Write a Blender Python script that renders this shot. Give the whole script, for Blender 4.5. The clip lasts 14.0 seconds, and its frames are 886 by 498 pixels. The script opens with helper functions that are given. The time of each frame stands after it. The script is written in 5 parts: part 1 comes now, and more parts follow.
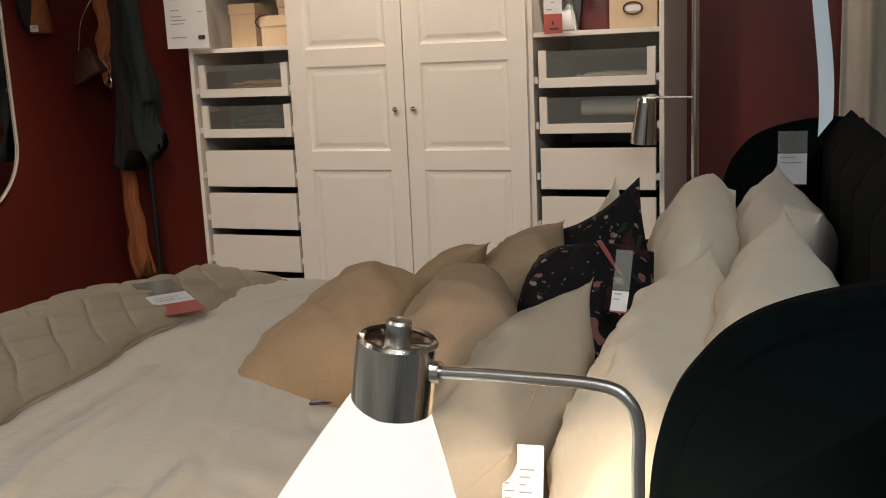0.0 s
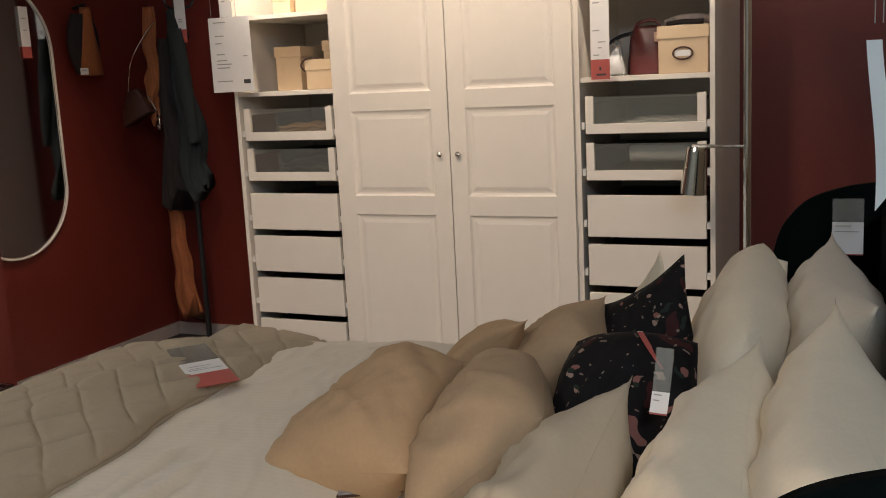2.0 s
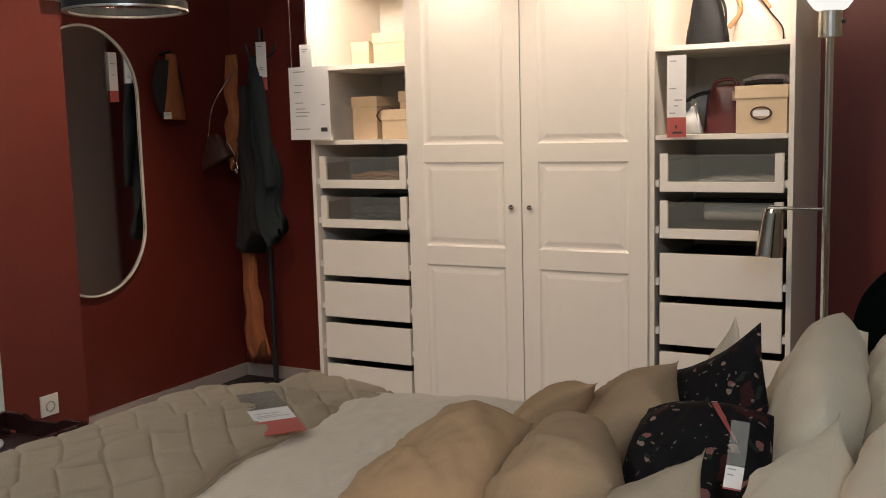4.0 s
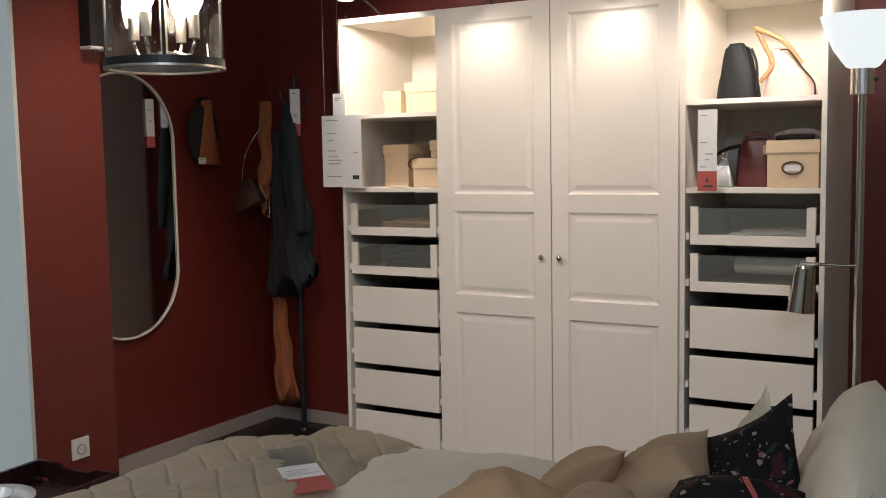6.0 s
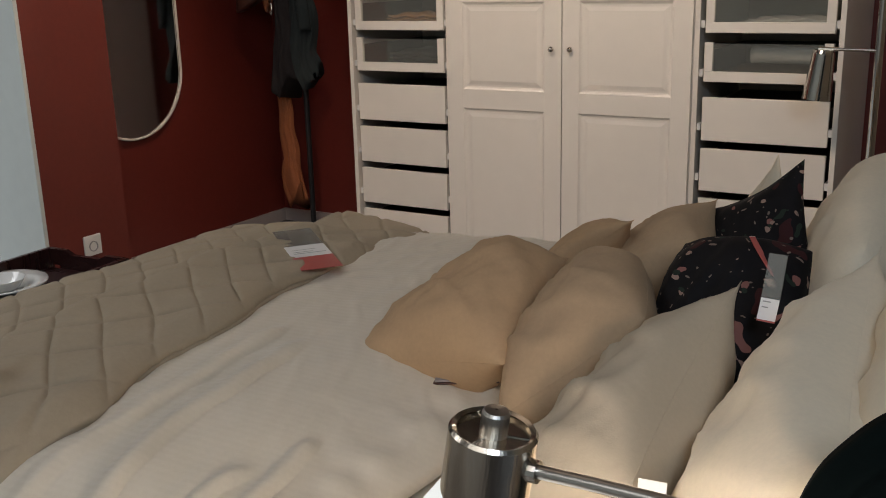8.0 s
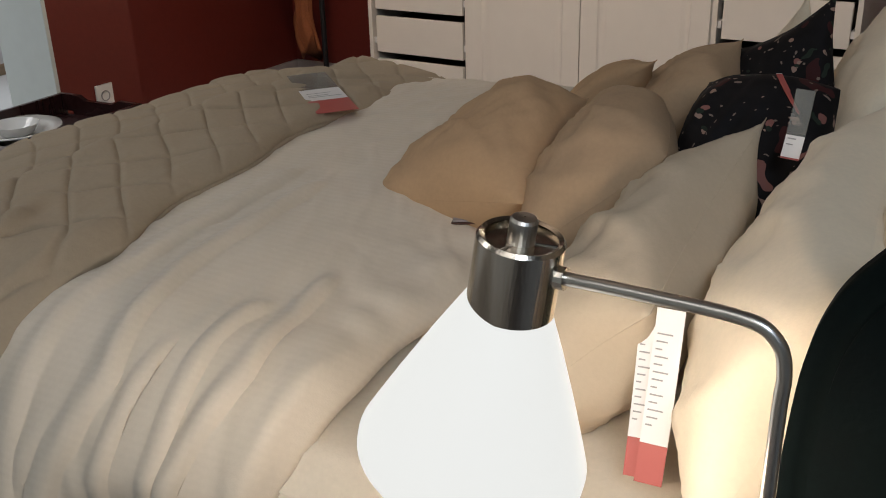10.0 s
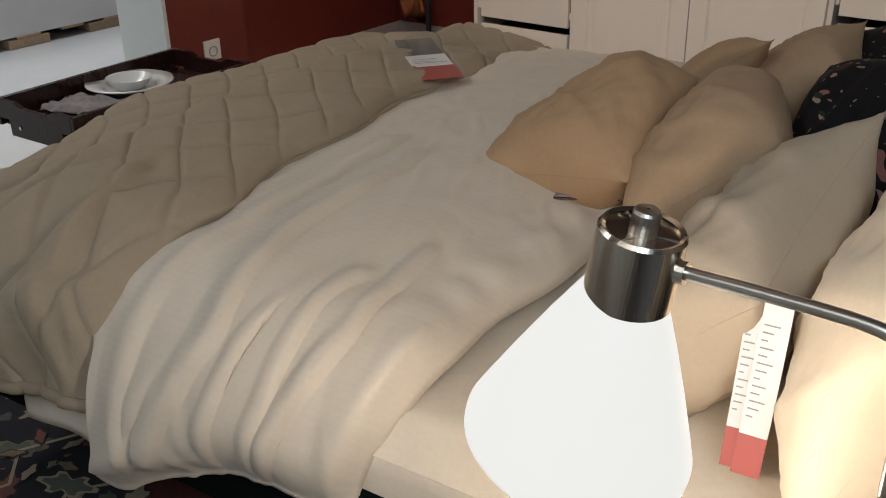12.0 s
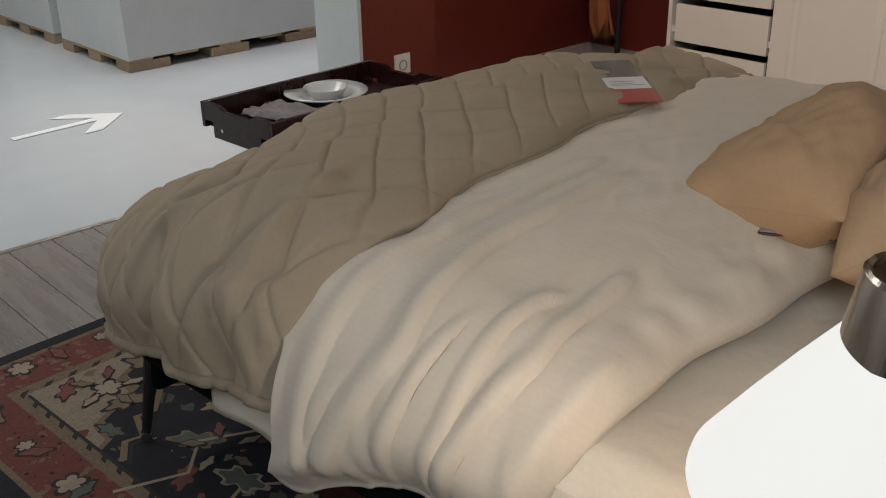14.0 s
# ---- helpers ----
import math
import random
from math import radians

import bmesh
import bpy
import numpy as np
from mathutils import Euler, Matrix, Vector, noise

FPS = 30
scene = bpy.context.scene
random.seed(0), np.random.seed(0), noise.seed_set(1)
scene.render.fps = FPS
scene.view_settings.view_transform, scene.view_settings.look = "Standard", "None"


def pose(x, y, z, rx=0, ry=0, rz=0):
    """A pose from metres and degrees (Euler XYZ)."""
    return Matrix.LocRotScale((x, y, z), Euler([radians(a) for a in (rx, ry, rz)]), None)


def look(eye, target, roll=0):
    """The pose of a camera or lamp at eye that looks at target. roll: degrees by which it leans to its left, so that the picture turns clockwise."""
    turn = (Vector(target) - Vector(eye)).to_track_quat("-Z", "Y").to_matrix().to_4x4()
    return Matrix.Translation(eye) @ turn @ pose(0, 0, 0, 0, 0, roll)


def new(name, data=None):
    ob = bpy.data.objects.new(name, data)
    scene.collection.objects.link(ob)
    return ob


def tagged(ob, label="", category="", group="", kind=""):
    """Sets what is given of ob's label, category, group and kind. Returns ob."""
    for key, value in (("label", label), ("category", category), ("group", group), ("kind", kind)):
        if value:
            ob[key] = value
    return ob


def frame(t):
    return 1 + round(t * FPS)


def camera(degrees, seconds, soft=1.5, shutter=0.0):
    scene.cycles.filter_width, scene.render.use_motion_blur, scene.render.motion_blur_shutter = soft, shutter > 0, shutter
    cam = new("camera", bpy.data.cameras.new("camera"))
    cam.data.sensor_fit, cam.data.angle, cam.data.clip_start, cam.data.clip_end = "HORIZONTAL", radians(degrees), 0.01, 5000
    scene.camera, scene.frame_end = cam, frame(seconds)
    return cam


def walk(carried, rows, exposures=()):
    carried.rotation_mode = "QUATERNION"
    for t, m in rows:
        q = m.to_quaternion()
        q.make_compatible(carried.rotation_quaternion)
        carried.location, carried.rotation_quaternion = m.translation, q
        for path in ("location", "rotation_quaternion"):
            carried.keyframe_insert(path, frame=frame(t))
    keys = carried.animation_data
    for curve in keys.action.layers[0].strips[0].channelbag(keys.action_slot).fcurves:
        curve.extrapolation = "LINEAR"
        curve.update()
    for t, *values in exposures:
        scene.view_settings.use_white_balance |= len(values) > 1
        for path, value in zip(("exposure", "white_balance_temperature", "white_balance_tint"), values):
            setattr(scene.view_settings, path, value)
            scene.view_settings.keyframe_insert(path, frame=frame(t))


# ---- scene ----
cam = camera(47.8, 14.0, soft=1.0)

PATH = [
    (0, (1.578, -3.625, 1.233), (0.851, -1.803, 0.845), -2.6),
    (0.5, (1.578, -3.603, 1.266), (0.829, -1.789, 0.882), -2.5),
    (1, (1.58, -3.575, 1.299), (0.806, -1.771, 0.919), -2.8),
    (1.5, (1.584, -3.55, 1.318), (0.781, -1.755, 0.953), -3.0),
    (2, (1.582, -3.534, 1.332), (0.756, -1.746, 0.983), -2.9),
    (2.5, (1.574, -3.525, 1.343), (0.736, -1.741, 1.007), -2.6),
    (3, (1.574, -3.536, 1.347), (0.713, -1.758, 1.038), -2.2),
    (3.5, (1.575, -3.535, 1.35), (0.67, -1.774, 1.069), -1.9),
    (4, (1.572, -3.537, 1.354), (0.624, -1.794, 1.101), -1.5),
    (4.2, (1.575, -3.549, 1.359), (0.61, -1.814, 1.118), -1.5),
    (6.3, (1.573, -3.548, 1.415), (0.57, -1.827, 1.232), -0.9),
    (6.5, (1.57, -3.541, 1.403), (0.565, -1.823, 1.202), -0.9),
    (7, (1.565, -3.527, 1.37), (0.562, -1.824, 1.065), -1.1),
    (7.5, (1.57, -3.524, 1.341), (0.571, -1.847, 0.903), -1.3),
    (8, (1.569, -3.524, 1.317), (0.578, -1.872, 0.779), -1.5),
    (8.5, (1.563, -3.533, 1.301), (0.589, -1.899, 0.683), -1.4),
    (9, (1.564, -3.534, 1.288), (0.602, -1.924, 0.592), -1.4),
    (9.2, (1.563, -3.528, 1.282), (0.604, -1.929, 0.56), -1.4),
    (11.3, (1.556, -3.537, 1.288), (0.528, -2.056, 0.423), -1.1),
    (11.5, (1.553, -3.538, 1.29), (0.506, -2.07, 0.424), -1.0),
    (12, (1.543, -3.539, 1.296), (0.444, -2.108, 0.433), -0.9),
    (12.5, (1.528, -3.538, 1.295), (0.36, -2.157, 0.441), -1.2),
    (13, (1.514, -3.541, 1.294), (0.278, -2.214, 0.45), -1.3),
    (13.5, (1.497, -3.54, 1.287), (0.193, -2.273, 0.456), -1.3),
    (14, (1.489, -3.542, 1.284), (0.138, -2.317, 0.462), -1.1),
]
walk(cam, [(t, look(eye, target, roll)) for t, eye, target, roll in PATH],
     exposures=((0, 0.25, 6850, 12), (4.2, 0.25, 6850, 12), (6.3, 0.15, 6150, 10), (7.2, 0.12, 6450, 11), (9.2, 0.04, 6600, 12), (14, 0.08, 6700, 13)))

# ---- light ----
world = bpy.data.worlds.new("store_hall")
scene.world = world
world.use_nodes = True
world.node_tree.nodes["Background"].inputs[0].default_value = (0.75, 0.87, 1.0, 1)
world.node_tree.nodes["Background"].inputs[1].default_value = 0.10


def lamp(name, kind, m, energy, colour, size=0.1, size_y=0.0, angle=60, blend=0.6):
    data = bpy.data.lights.new(name, kind)
    data.energy, data.color = energy, colour
    if kind == "AREA":
        data.size = size
        if size_y:
            data.shape, data.size_y = "RECTANGLE", size_y
    else:
        data.shadow_soft_size = size
    if kind == "SPOT":
        data.spot_size, data.spot_blend = radians(angle), blend
    ob = new(name, data)
    ob.matrix_world = m
    return ob


WARM = (1.0, 0.76, 0.58)
COOL = (0.93, 0.95, 0.96)
# rows of hall luminaires over the aisle and behind the bedside
lamp("hall_light", "AREA", pose(-3.3, -1.8, 4.2), 195, COOL, 2.5, 6.0)
lamp("hall_light", "AREA", look((2.6, -4.6, 2.7), (1.3, -2.0, 0.8)), 27, (0.66, 0.82, 1.0), 0.7, 0.7)
# unseen hall light behind the camera, added for reflections and a cool wash
lamp("hall_light", "AREA", look((1.0, -7.0, 4.6), (0.5, -5.0, 0.0)), 40, COOL, 4.0, 2.0)
# unseen fills over the room, added to brighten bed, wardrobe and mirror wall
lamp("room_fill", "AREA", look((0.3, -2.6, 2.75), (0.4, -2.0, 0.6)), 1.2, (1.0, 0.80, 0.62), 1.2, 0.8)
lamp("room_fill", "SPOT", look((0.2, -2.3, 2.9), (0.0, 0.0, 0.80)), 124, (1.0, 0.80, 0.64), 0.12, angle=58, blend=0.8)
lamp("room_fill", "SPOT", look((-0.5, -0.9, 2.75), (-1.92, -0.75, 0.35)), 66, WARM, 0.06, angle=62, blend=0.9)
# cabinet lamps over the wardrobe
for lx in (-0.80, -0.27, 0.27, 0.78):
    wide = abs(lx) > 0.5
    lamp("cabinet_beam", "SPOT", look((lx, -0.20, 2.035), (lx, 0.5, 1.62) if wide else (lx, 0.14, 1.25)), 28 if wide else 5.5, (1.0, 0.88, 0.75), 0.02, angle=105, blend=0.9)
lamp("table_lamp_bulb", "POINT", pose(1.255, -3.02, 0.835), 6.8, (1.0, 0.87, 0.73), 0.05)
lamp("floor_lamp_bulb", "POINT", pose(1.130, -0.15, 1.86), 9, (1.0, 0.86, 0.68), 0.07)


# ---- materials ----
def mat(name, colour, rough=0.6, metal=0.0, scale=30.0, vary=0.12, bump=0.0, bump_scale=None, coat=0.0, sheen=0.0, emit=None, strength=0.0,
        stretch=(1, 1, 1), random=0.0, spec=0.5, crumple=0.0):
    m = bpy.data.materials.new(name)
    m.use_nodes = True
    n, l = m.node_tree.nodes, m.node_tree.links
    p = n["Principled BSDF"]
    p.inputs["Roughness"].default_value, p.inputs["Metallic"].default_value = rough, metal
    p.inputs["Specular IOR Level"].default_value = spec
    p.inputs["Coat Weight"].default_value, p.inputs["Sheen Weight"].default_value = coat, sheen
    co = n.new("ShaderNodeTexCoord")
    mp = n.new("ShaderNodeMapping")
    mp.inputs["Scale"].default_value = stretch
    l.new(co.outputs["Object"], mp.inputs[0])
    fine, broad = n.new("ShaderNodeTexNoise"), n.new("ShaderNodeTexNoise")
    fine.inputs["Scale"].default_value, broad.inputs["Scale"].default_value = scale, scale / 9
    fine.inputs["Detail"].default_value = 6
    for t in (fine, broad):
        l.new(mp.outputs[0], t.inputs["Vector"])
    add = n.new("ShaderNodeMath")
    l.new(fine.outputs["Fac"], add.inputs[0])
    l.new(broad.outputs["Fac"], add.inputs[1])
    ramp = n.new("ShaderNodeMapRange")
    ramp.inputs["From Min"].default_value, ramp.inputs["From Max"].default_value = 0.6, 1.4
    ramp.inputs["To Min"].default_value, ramp.inputs["To Max"].default_value = 1 - vary, 1 + vary
    l.new(add.outputs[0], ramp.inputs[0])
    value = ramp.outputs[0]
    if random:
        info, rr, mul = n.new("ShaderNodeObjectInfo"), n.new("ShaderNodeMapRange"), n.new("ShaderNodeMath")
        rr.inputs["To Min"].default_value, rr.inputs["To Max"].default_value = 1 - random, 1 + random
        mul.operation = "MULTIPLY"
        l.new(info.outputs["Random"], rr.inputs[0])
        l.new(rr.outputs[0], mul.inputs[0])
        l.new(value, mul.inputs[1])
        value = mul.outputs[0]
    sc = n.new("ShaderNodeVectorMath")
    sc.operation = "SCALE"
    sc.inputs[0].default_value = colour
    l.new(value, sc.inputs["Scale"])
    l.new(sc.outputs[0], p.inputs["Base Color"])
    rg = n.new("ShaderNodeMapRange")
    rg.inputs["To Min"].default_value, rg.inputs["To Max"].default_value = max(rough - 0.08, 0.02), min(rough + 0.08, 1)
    l.new(broad.outputs["Fac"], rg.inputs[0])
    l.new(rg.outputs[0], p.inputs["Roughness"])
    if bump:
        b = n.new("ShaderNodeBump")
        b.inputs["Strength"].default_value, b.inputs["Distance"].default_value = bump, 0.002
        src = fine
        if bump_scale:
            src = n.new("ShaderNodeTexNoise")
            src.inputs["Scale"].default_value, src.inputs["Detail"].default_value = bump_scale, 3
            l.new(mp.outputs[0], src.inputs["Vector"])
        l.new(src.outputs["Fac"], b.inputs["Height"])
        if crumple:
            c, w = n.new("ShaderNodeBump"), n.new("ShaderNodeTexNoise")
            w.inputs["Scale"].default_value, w.inputs["Detail"].default_value, w.inputs["Distortion"].default_value = 7.0, 2.2, 0.8
            c.inputs["Strength"].default_value, c.inputs["Distance"].default_value = crumple, 0.02
            l.new(mp.outputs[0], w.inputs["Vector"])
            l.new(w.outputs["Fac"], c.inputs["Height"])
            l.new(c.outputs[0], b.inputs["Normal"])
        l.new(b.outputs[0], p.inputs["Normal"])
    if emit:
        p.inputs["Emission Color"].default_value = (*emit, 1)
        p.inputs["Emission Strength"].default_value = strength
    return m


def glassy(name, colour=(0.9, 0.95, 0.95), rough=0.02, clear=0.8, haze=0.0):
    """A thin pane: mostly clear, a little milky by haze, with a gloss that grows to the edge."""
    m = bpy.data.materials.new(name)
    m.use_nodes = True
    n, l = m.node_tree.nodes, m.node_tree.links
    n.remove(n["Principled BSDF"])
    tr, gl, mix, lw, fr = (n.new("ShaderNode" + k) for k in ("BsdfTransparent", "BsdfGlossy", "MixShader", "LayerWeight", "Math"))
    lw.inputs[0].default_value, fr.operation, fr.inputs[1].default_value, fr.inputs[2].default_value = 0.2, "MULTIPLY_ADD", 0.6, 0.04
    l.new(lw.outputs["Facing"], fr.inputs[0])
    tr.inputs[0].default_value = (*[c * clear for c in colour], 1)
    gl.inputs["Roughness"].default_value = rough
    l.new(fr.outputs[0], mix.inputs[0])
    if haze:
        milk, soften = n.new("ShaderNodeBsdfDiffuse"), n.new("ShaderNodeMixShader")
        milk.inputs[0].default_value, soften.inputs[0].default_value = (0.72, 0.72, 0.66, 1), haze
        l.new(tr.outputs[0], soften.inputs[1])
        l.new(milk.outputs[0], soften.inputs[2])
        l.new(soften.outputs[0], mix.inputs[1])
    else:
        l.new(tr.outputs[0], mix.inputs[1])
    l.new(gl.outputs[0], mix.inputs[2])
    l.new(mix.outputs[0], n["Material Output"].inputs[0])
    return m


RED = mat("red_wall_paint", (0.155, 0.022, 0.014), 0.5, scale=45, vary=0.10, bump=0.12, bump_scale=260)
CREAM_WALL = mat("cream_wall_paint", (0.62, 0.56, 0.46), 0.7, scale=30, vary=0.06, bump=0.1, bump_scale=250)
PALE = mat("pale_grey_wall_paint", (0.60, 0.645, 0.625), 0.55, scale=20, vary=0.04, bump=0.06, bump_scale=220)
SKIRT = mat("grey_skirting_paint", (0.42, 0.36, 0.33), 0.5, scale=20, vary=0.07)
DARKCEIL = mat("dark_ceiling_paint", (0.10, 0.09, 0.09), 0.9, scale=10)
PLANK = mat("taupe_oak_laminate", (0.24, 0.215, 0.19), 0.28, scale=22, vary=0.3, bump=0.15, stretch=(1, 9, 1), random=0.08)
AISLE = mat("polished_grey_vinyl", (0.52, 0.55, 0.56), 0.22, scale=6, vary=0.05, bump=0.02)
WHITE = mat("white_foil_board", (0.80, 0.74, 0.66), 0.42, scale=14, vary=0.025, bump=0.05, bump_scale=180)
WHITE_IN = mat("white_cabinet_lining", (0.74, 0.70, 0.63), 0.5, scale=14, vary=0.03)
# one drawer lining in two tones: the dark copy has shelf shade painted in
SHADEBOX = mat("painted_shade_drawer_lining", (0.10, 0.10, 0.095), 0.6)
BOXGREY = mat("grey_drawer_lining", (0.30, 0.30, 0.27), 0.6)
DARKGAP = mat("dark_drawer_box", (0.055, 0.045, 0.04), 0.7)
CHROME = mat("polished_nickel", (0.72, 0.68, 0.62), 0.14, 1.0, scale=60, vary=0.05)
BRUSHED = mat("brushed_nickel", (0.70, 0.65, 0.58), 0.33, 1.0, scale=90, vary=0.12, bump=0.05, stretch=(1, 1, 0.06))
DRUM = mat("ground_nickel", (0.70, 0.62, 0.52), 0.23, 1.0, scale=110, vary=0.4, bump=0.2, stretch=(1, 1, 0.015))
BLACK = mat("black_lacquered_metal", (0.015, 0.015, 0.016), 0.4, scale=40)
PANE = glassy("drawer_glass", (0.95, 0.96, 0.92), 0.03, 0.97, 0.06)
SMOKE = glassy("smoked_glass", (0.86, 0.83, 0.79), 0.02, 0.95)
FILM = glassy("cloudy_plastic_sleeve", (0.93, 0.94, 0.95), 0.12, 0.95, 0.16)
MIRROR = mat("mirror_silvering", (0.82, 0.84, 0.83), 0.02, 1.0, scale=3, vary=0.01)
VELVET = mat("dark_green_velvet", (0.0016, 0.0038, 0.0036), 0.9, scale=160, vary=0.3, bump=0.15, sheen=0.0, spec=0.08)
OPAL = mat("lit_opal_shade", (0.10, 0.10, 0.10), 0.5, emit=(0.97, 1.0, 0.97), strength=0.79)
GLOW = mat("lit_bulb_glass", (0.9, 0.9, 0.85), 0.4, emit=(1.0, 0.86, 0.66), strength=30.0)
LED = mat("lit_cabinet_lens", (0.9, 0.9, 0.85), 0.4, emit=(1.0, 0.90, 0.72), strength=20.0)
PAPER = mat("white_tag_card", (0.78, 0.76, 0.74), 0.5, scale=20, vary=0.03)
TAGRED = mat("red_tag_print", (0.46, 0.10, 0.085), 0.35, scale=25, vary=0.05)
INK = mat("dark_print", (0.05, 0.05, 0.05), 0.6)
INKGREY = mat("grey_print", (0.35, 0.34, 0.33), 0.6)
CARD = mat("cream_storage_card", (0.57, 0.43, 0.28), 0.6, scale=25, vary=0.05, bump=0.05)
BLACKBAG = mat("black_grained_leather", (0.008, 0.008, 0.009), 0.6, scale=120, bump=0.2, spec=0.22)
BURGUNDY = mat("burgundy_leather", (0.075, 0.012, 0.012), 0.36, scale=110, bump=0.2)
NUDE = mat("pale_pink_leather", (0.50, 0.33, 0.27), 0.45, scale=90, bump=0.12)
TANLEA = mat("tan_leather", (0.34, 0.17, 0.07), 0.5, scale=90, bump=0.15)
BROWNLEA = mat("dark_brown_leather", (0.06, 0.022, 0.014), 0.4, scale=90, bump=0.2)
RUST = mat("rust_wool_scarf", (0.32, 0.10, 0.035), 0.9, scale=160, vary=0.2, bump=0.4)
TEAL = mat("dark_teal_coat_cloth", (0.017, 0.023, 0.023), 0.9, scale=160, vary=0.2, bump=0.3)
DARKCLOTH = mat("charcoal_cloth", (0.018, 0.013, 0.013), 0.9, scale=140, vary=0.2, bump=0.3)
GREYCLOTH = mat("grey_folded_knit", (0.40, 0.38, 0.36), 0.9, scale=150, vary=0.1, bump=0.3)
WOODTRAY = mat("dark_mahogany_stain", (0.030, 0.010, 0.009), 0.28, scale=40, vary=0.3, stretch=(1, 8, 1), bump=0.05)
CHINA = mat("glazed_white_china", (0.80, 0.79, 0.76), 0.12, scale=8, vary=0.02, coat=0.4)
NAPKIN = mat("grey_striped_napkin", (0.30, 0.26, 0.25), 0.9, scale=60, vary=0.35, bump=0.3)
WRAP = mat("white_pallet_wrap", (0.58, 0.60, 0.59), 0.4, scale=9, vary=0.05, bump=0.2)
PALLETWOOD = mat("raw_pallet_pine", (0.34, 0.25, 0.16), 0.85, scale=40, vary=0.2, bump=0.2, random=0.15)
LINEN_WHITE = mat("ivory_cotton", (0.82, 0.70, 0.525), 0.9, scale=140, vary=0.05, bump=0.1, bump_scale=420, sheen=0.1, crumple=0.16)
LINEN_SATIN = mat("ivory_striped_satin", (0.69, 0.605, 0.485), 0.62, scale=140, vary=0.04, bump=0.15, bump_scale=420, sheen=0.15, crumple=0.28)
SHEET = mat("ecru_fitted_sheet", (0.72, 0.64, 0.52), 0.85, scale=140, vary=0.05, bump=0.2, bump_scale=400, crumple=0.4)
GREIGE = mat("pale_grey_pillowcase", (0.51, 0.42, 0.305), 0.8, scale=140, vary=0.05, bump=0.1, bump_scale=400, crumple=0.16)
OCHRE = mat("ochre_beige_pillowcase", (0.47, 0.305, 0.17), 0.9, scale=140, vary=0.07, bump=0.1, bump_scale=420, crumple=0.18)
TAUPE = mat("taupe_pillowcase", (0.44, 0.30, 0.18), 0.9, scale=140, vary=0.07, bump=0.1, bump_scale=420, crumple=0.18)
QUILTED = mat("taupe_quilted_cotton", (0.375, 0.30, 0.21), 0.92, scale=140, vary=0.06, bump=0.3, bump_scale=380, crumple=0.4)
QUILTHEM = mat("taupe_hem_binding", (0.30, 0.235, 0.165), 0.9, scale=120, vary=0.08, bump=0.2)
CURTAIN = mat("cream_curtain_weave", (0.60, 0.54, 0.45), 0.95, scale=120, vary=0.06, bump=0.3)
PLASTIC = mat("white_switch_plastic", (0.75, 0.73, 0.70), 0.35, scale=10, vary=0.02)
ARROW = mat("white_floor_paint", (0.85, 0.86, 0.85), 0.4, scale=12, vary=0.03)
STRIP = mat("glossy_blue_white_strip", (0.78, 0.88, 0.92), 0.25, scale=15, vary=0.02)
DARKWOOD = mat("black_brown_veneer", (0.022, 0.014, 0.012), 0.45, scale=40, vary=0.25, stretch=(8, 1, 1))


def floral():
    """Black satin with scattered pink and cream blossoms."""
    m = mat("black_floral_print", (0.0075, 0.006, 0.0065), 0.75, scale=60, vary=0.3, bump=0.2, crumple=0.7, spec=0.2)
    n, l = m.node_tree.nodes, m.node_tree.links
    p = n["Principled BSDF"]
    base = p.inputs["Base Color"].links[0].from_socket
    co = next(k for k in n if k.type == "TEX_COORD")
    warp = n.new("ShaderNodeTexNoise")
    warp.inputs["Scale"].default_value = 14
    mixv = n.new("ShaderNodeMix")
    mixv.data_type = "VECTOR"
    mixv.inputs[0].default_value = 0.10
    l.new(co.outputs["Object"], warp.inputs["Vector"])
    l.new(co.outputs["Object"], mixv.inputs[4])
    l.new(warp.outputs["Color"], mixv.inputs[5])
    last = base
    for scale, limit, colour in ((15, 0.25, (0.045, 0.012, 0.012)), (21, 0.22, (0.26, 0.11, 0.09)), (34, 0.22, (0.34, 0.22, 0.17)), (31, 0.2, (0.02, 0.03, 0.02)), (80, 0.22, (0.20, 0.15, 0.12))):
        vo, lt, mx = n.new("ShaderNodeTexVoronoi"), n.new("ShaderNodeMath"), n.new("ShaderNodeMix")
        vo.inputs["Scale"].default_value = scale
        lt.operation, mx.data_type = "LESS_THAN", "RGBA"
        lt.inputs[1].default_value = limit
        pick, both = n.new("ShaderNodeMath"), n.new("ShaderNodeMath")
        pick.operation, both.operation = "GREATER_THAN", "MULTIPLY"
        pick.inputs[1].default_value = 0.58
        sep = n.new("ShaderNodeSeparateColor")
        l.new(mixv.outputs[1], vo.inputs["Vector"])
        l.new(vo.outputs["Distance"], lt.inputs[0])
        l.new(vo.outputs["Color"], sep.inputs[0])
        l.new(sep.outputs[0], pick.inputs[0])
        l.new(lt.outputs[0], both.inputs[0])
        l.new(pick.outputs[0], both.inputs[1])
        l.new(both.outputs[0], mx.inputs[0])
        l.new(last, mx.inputs[6])
        mx.inputs[7].default_value = (*colour, 1)
        last = mx.outputs[2]
    l.new(last, p.inputs["Base Color"])
    return m


FLORAL = floral()


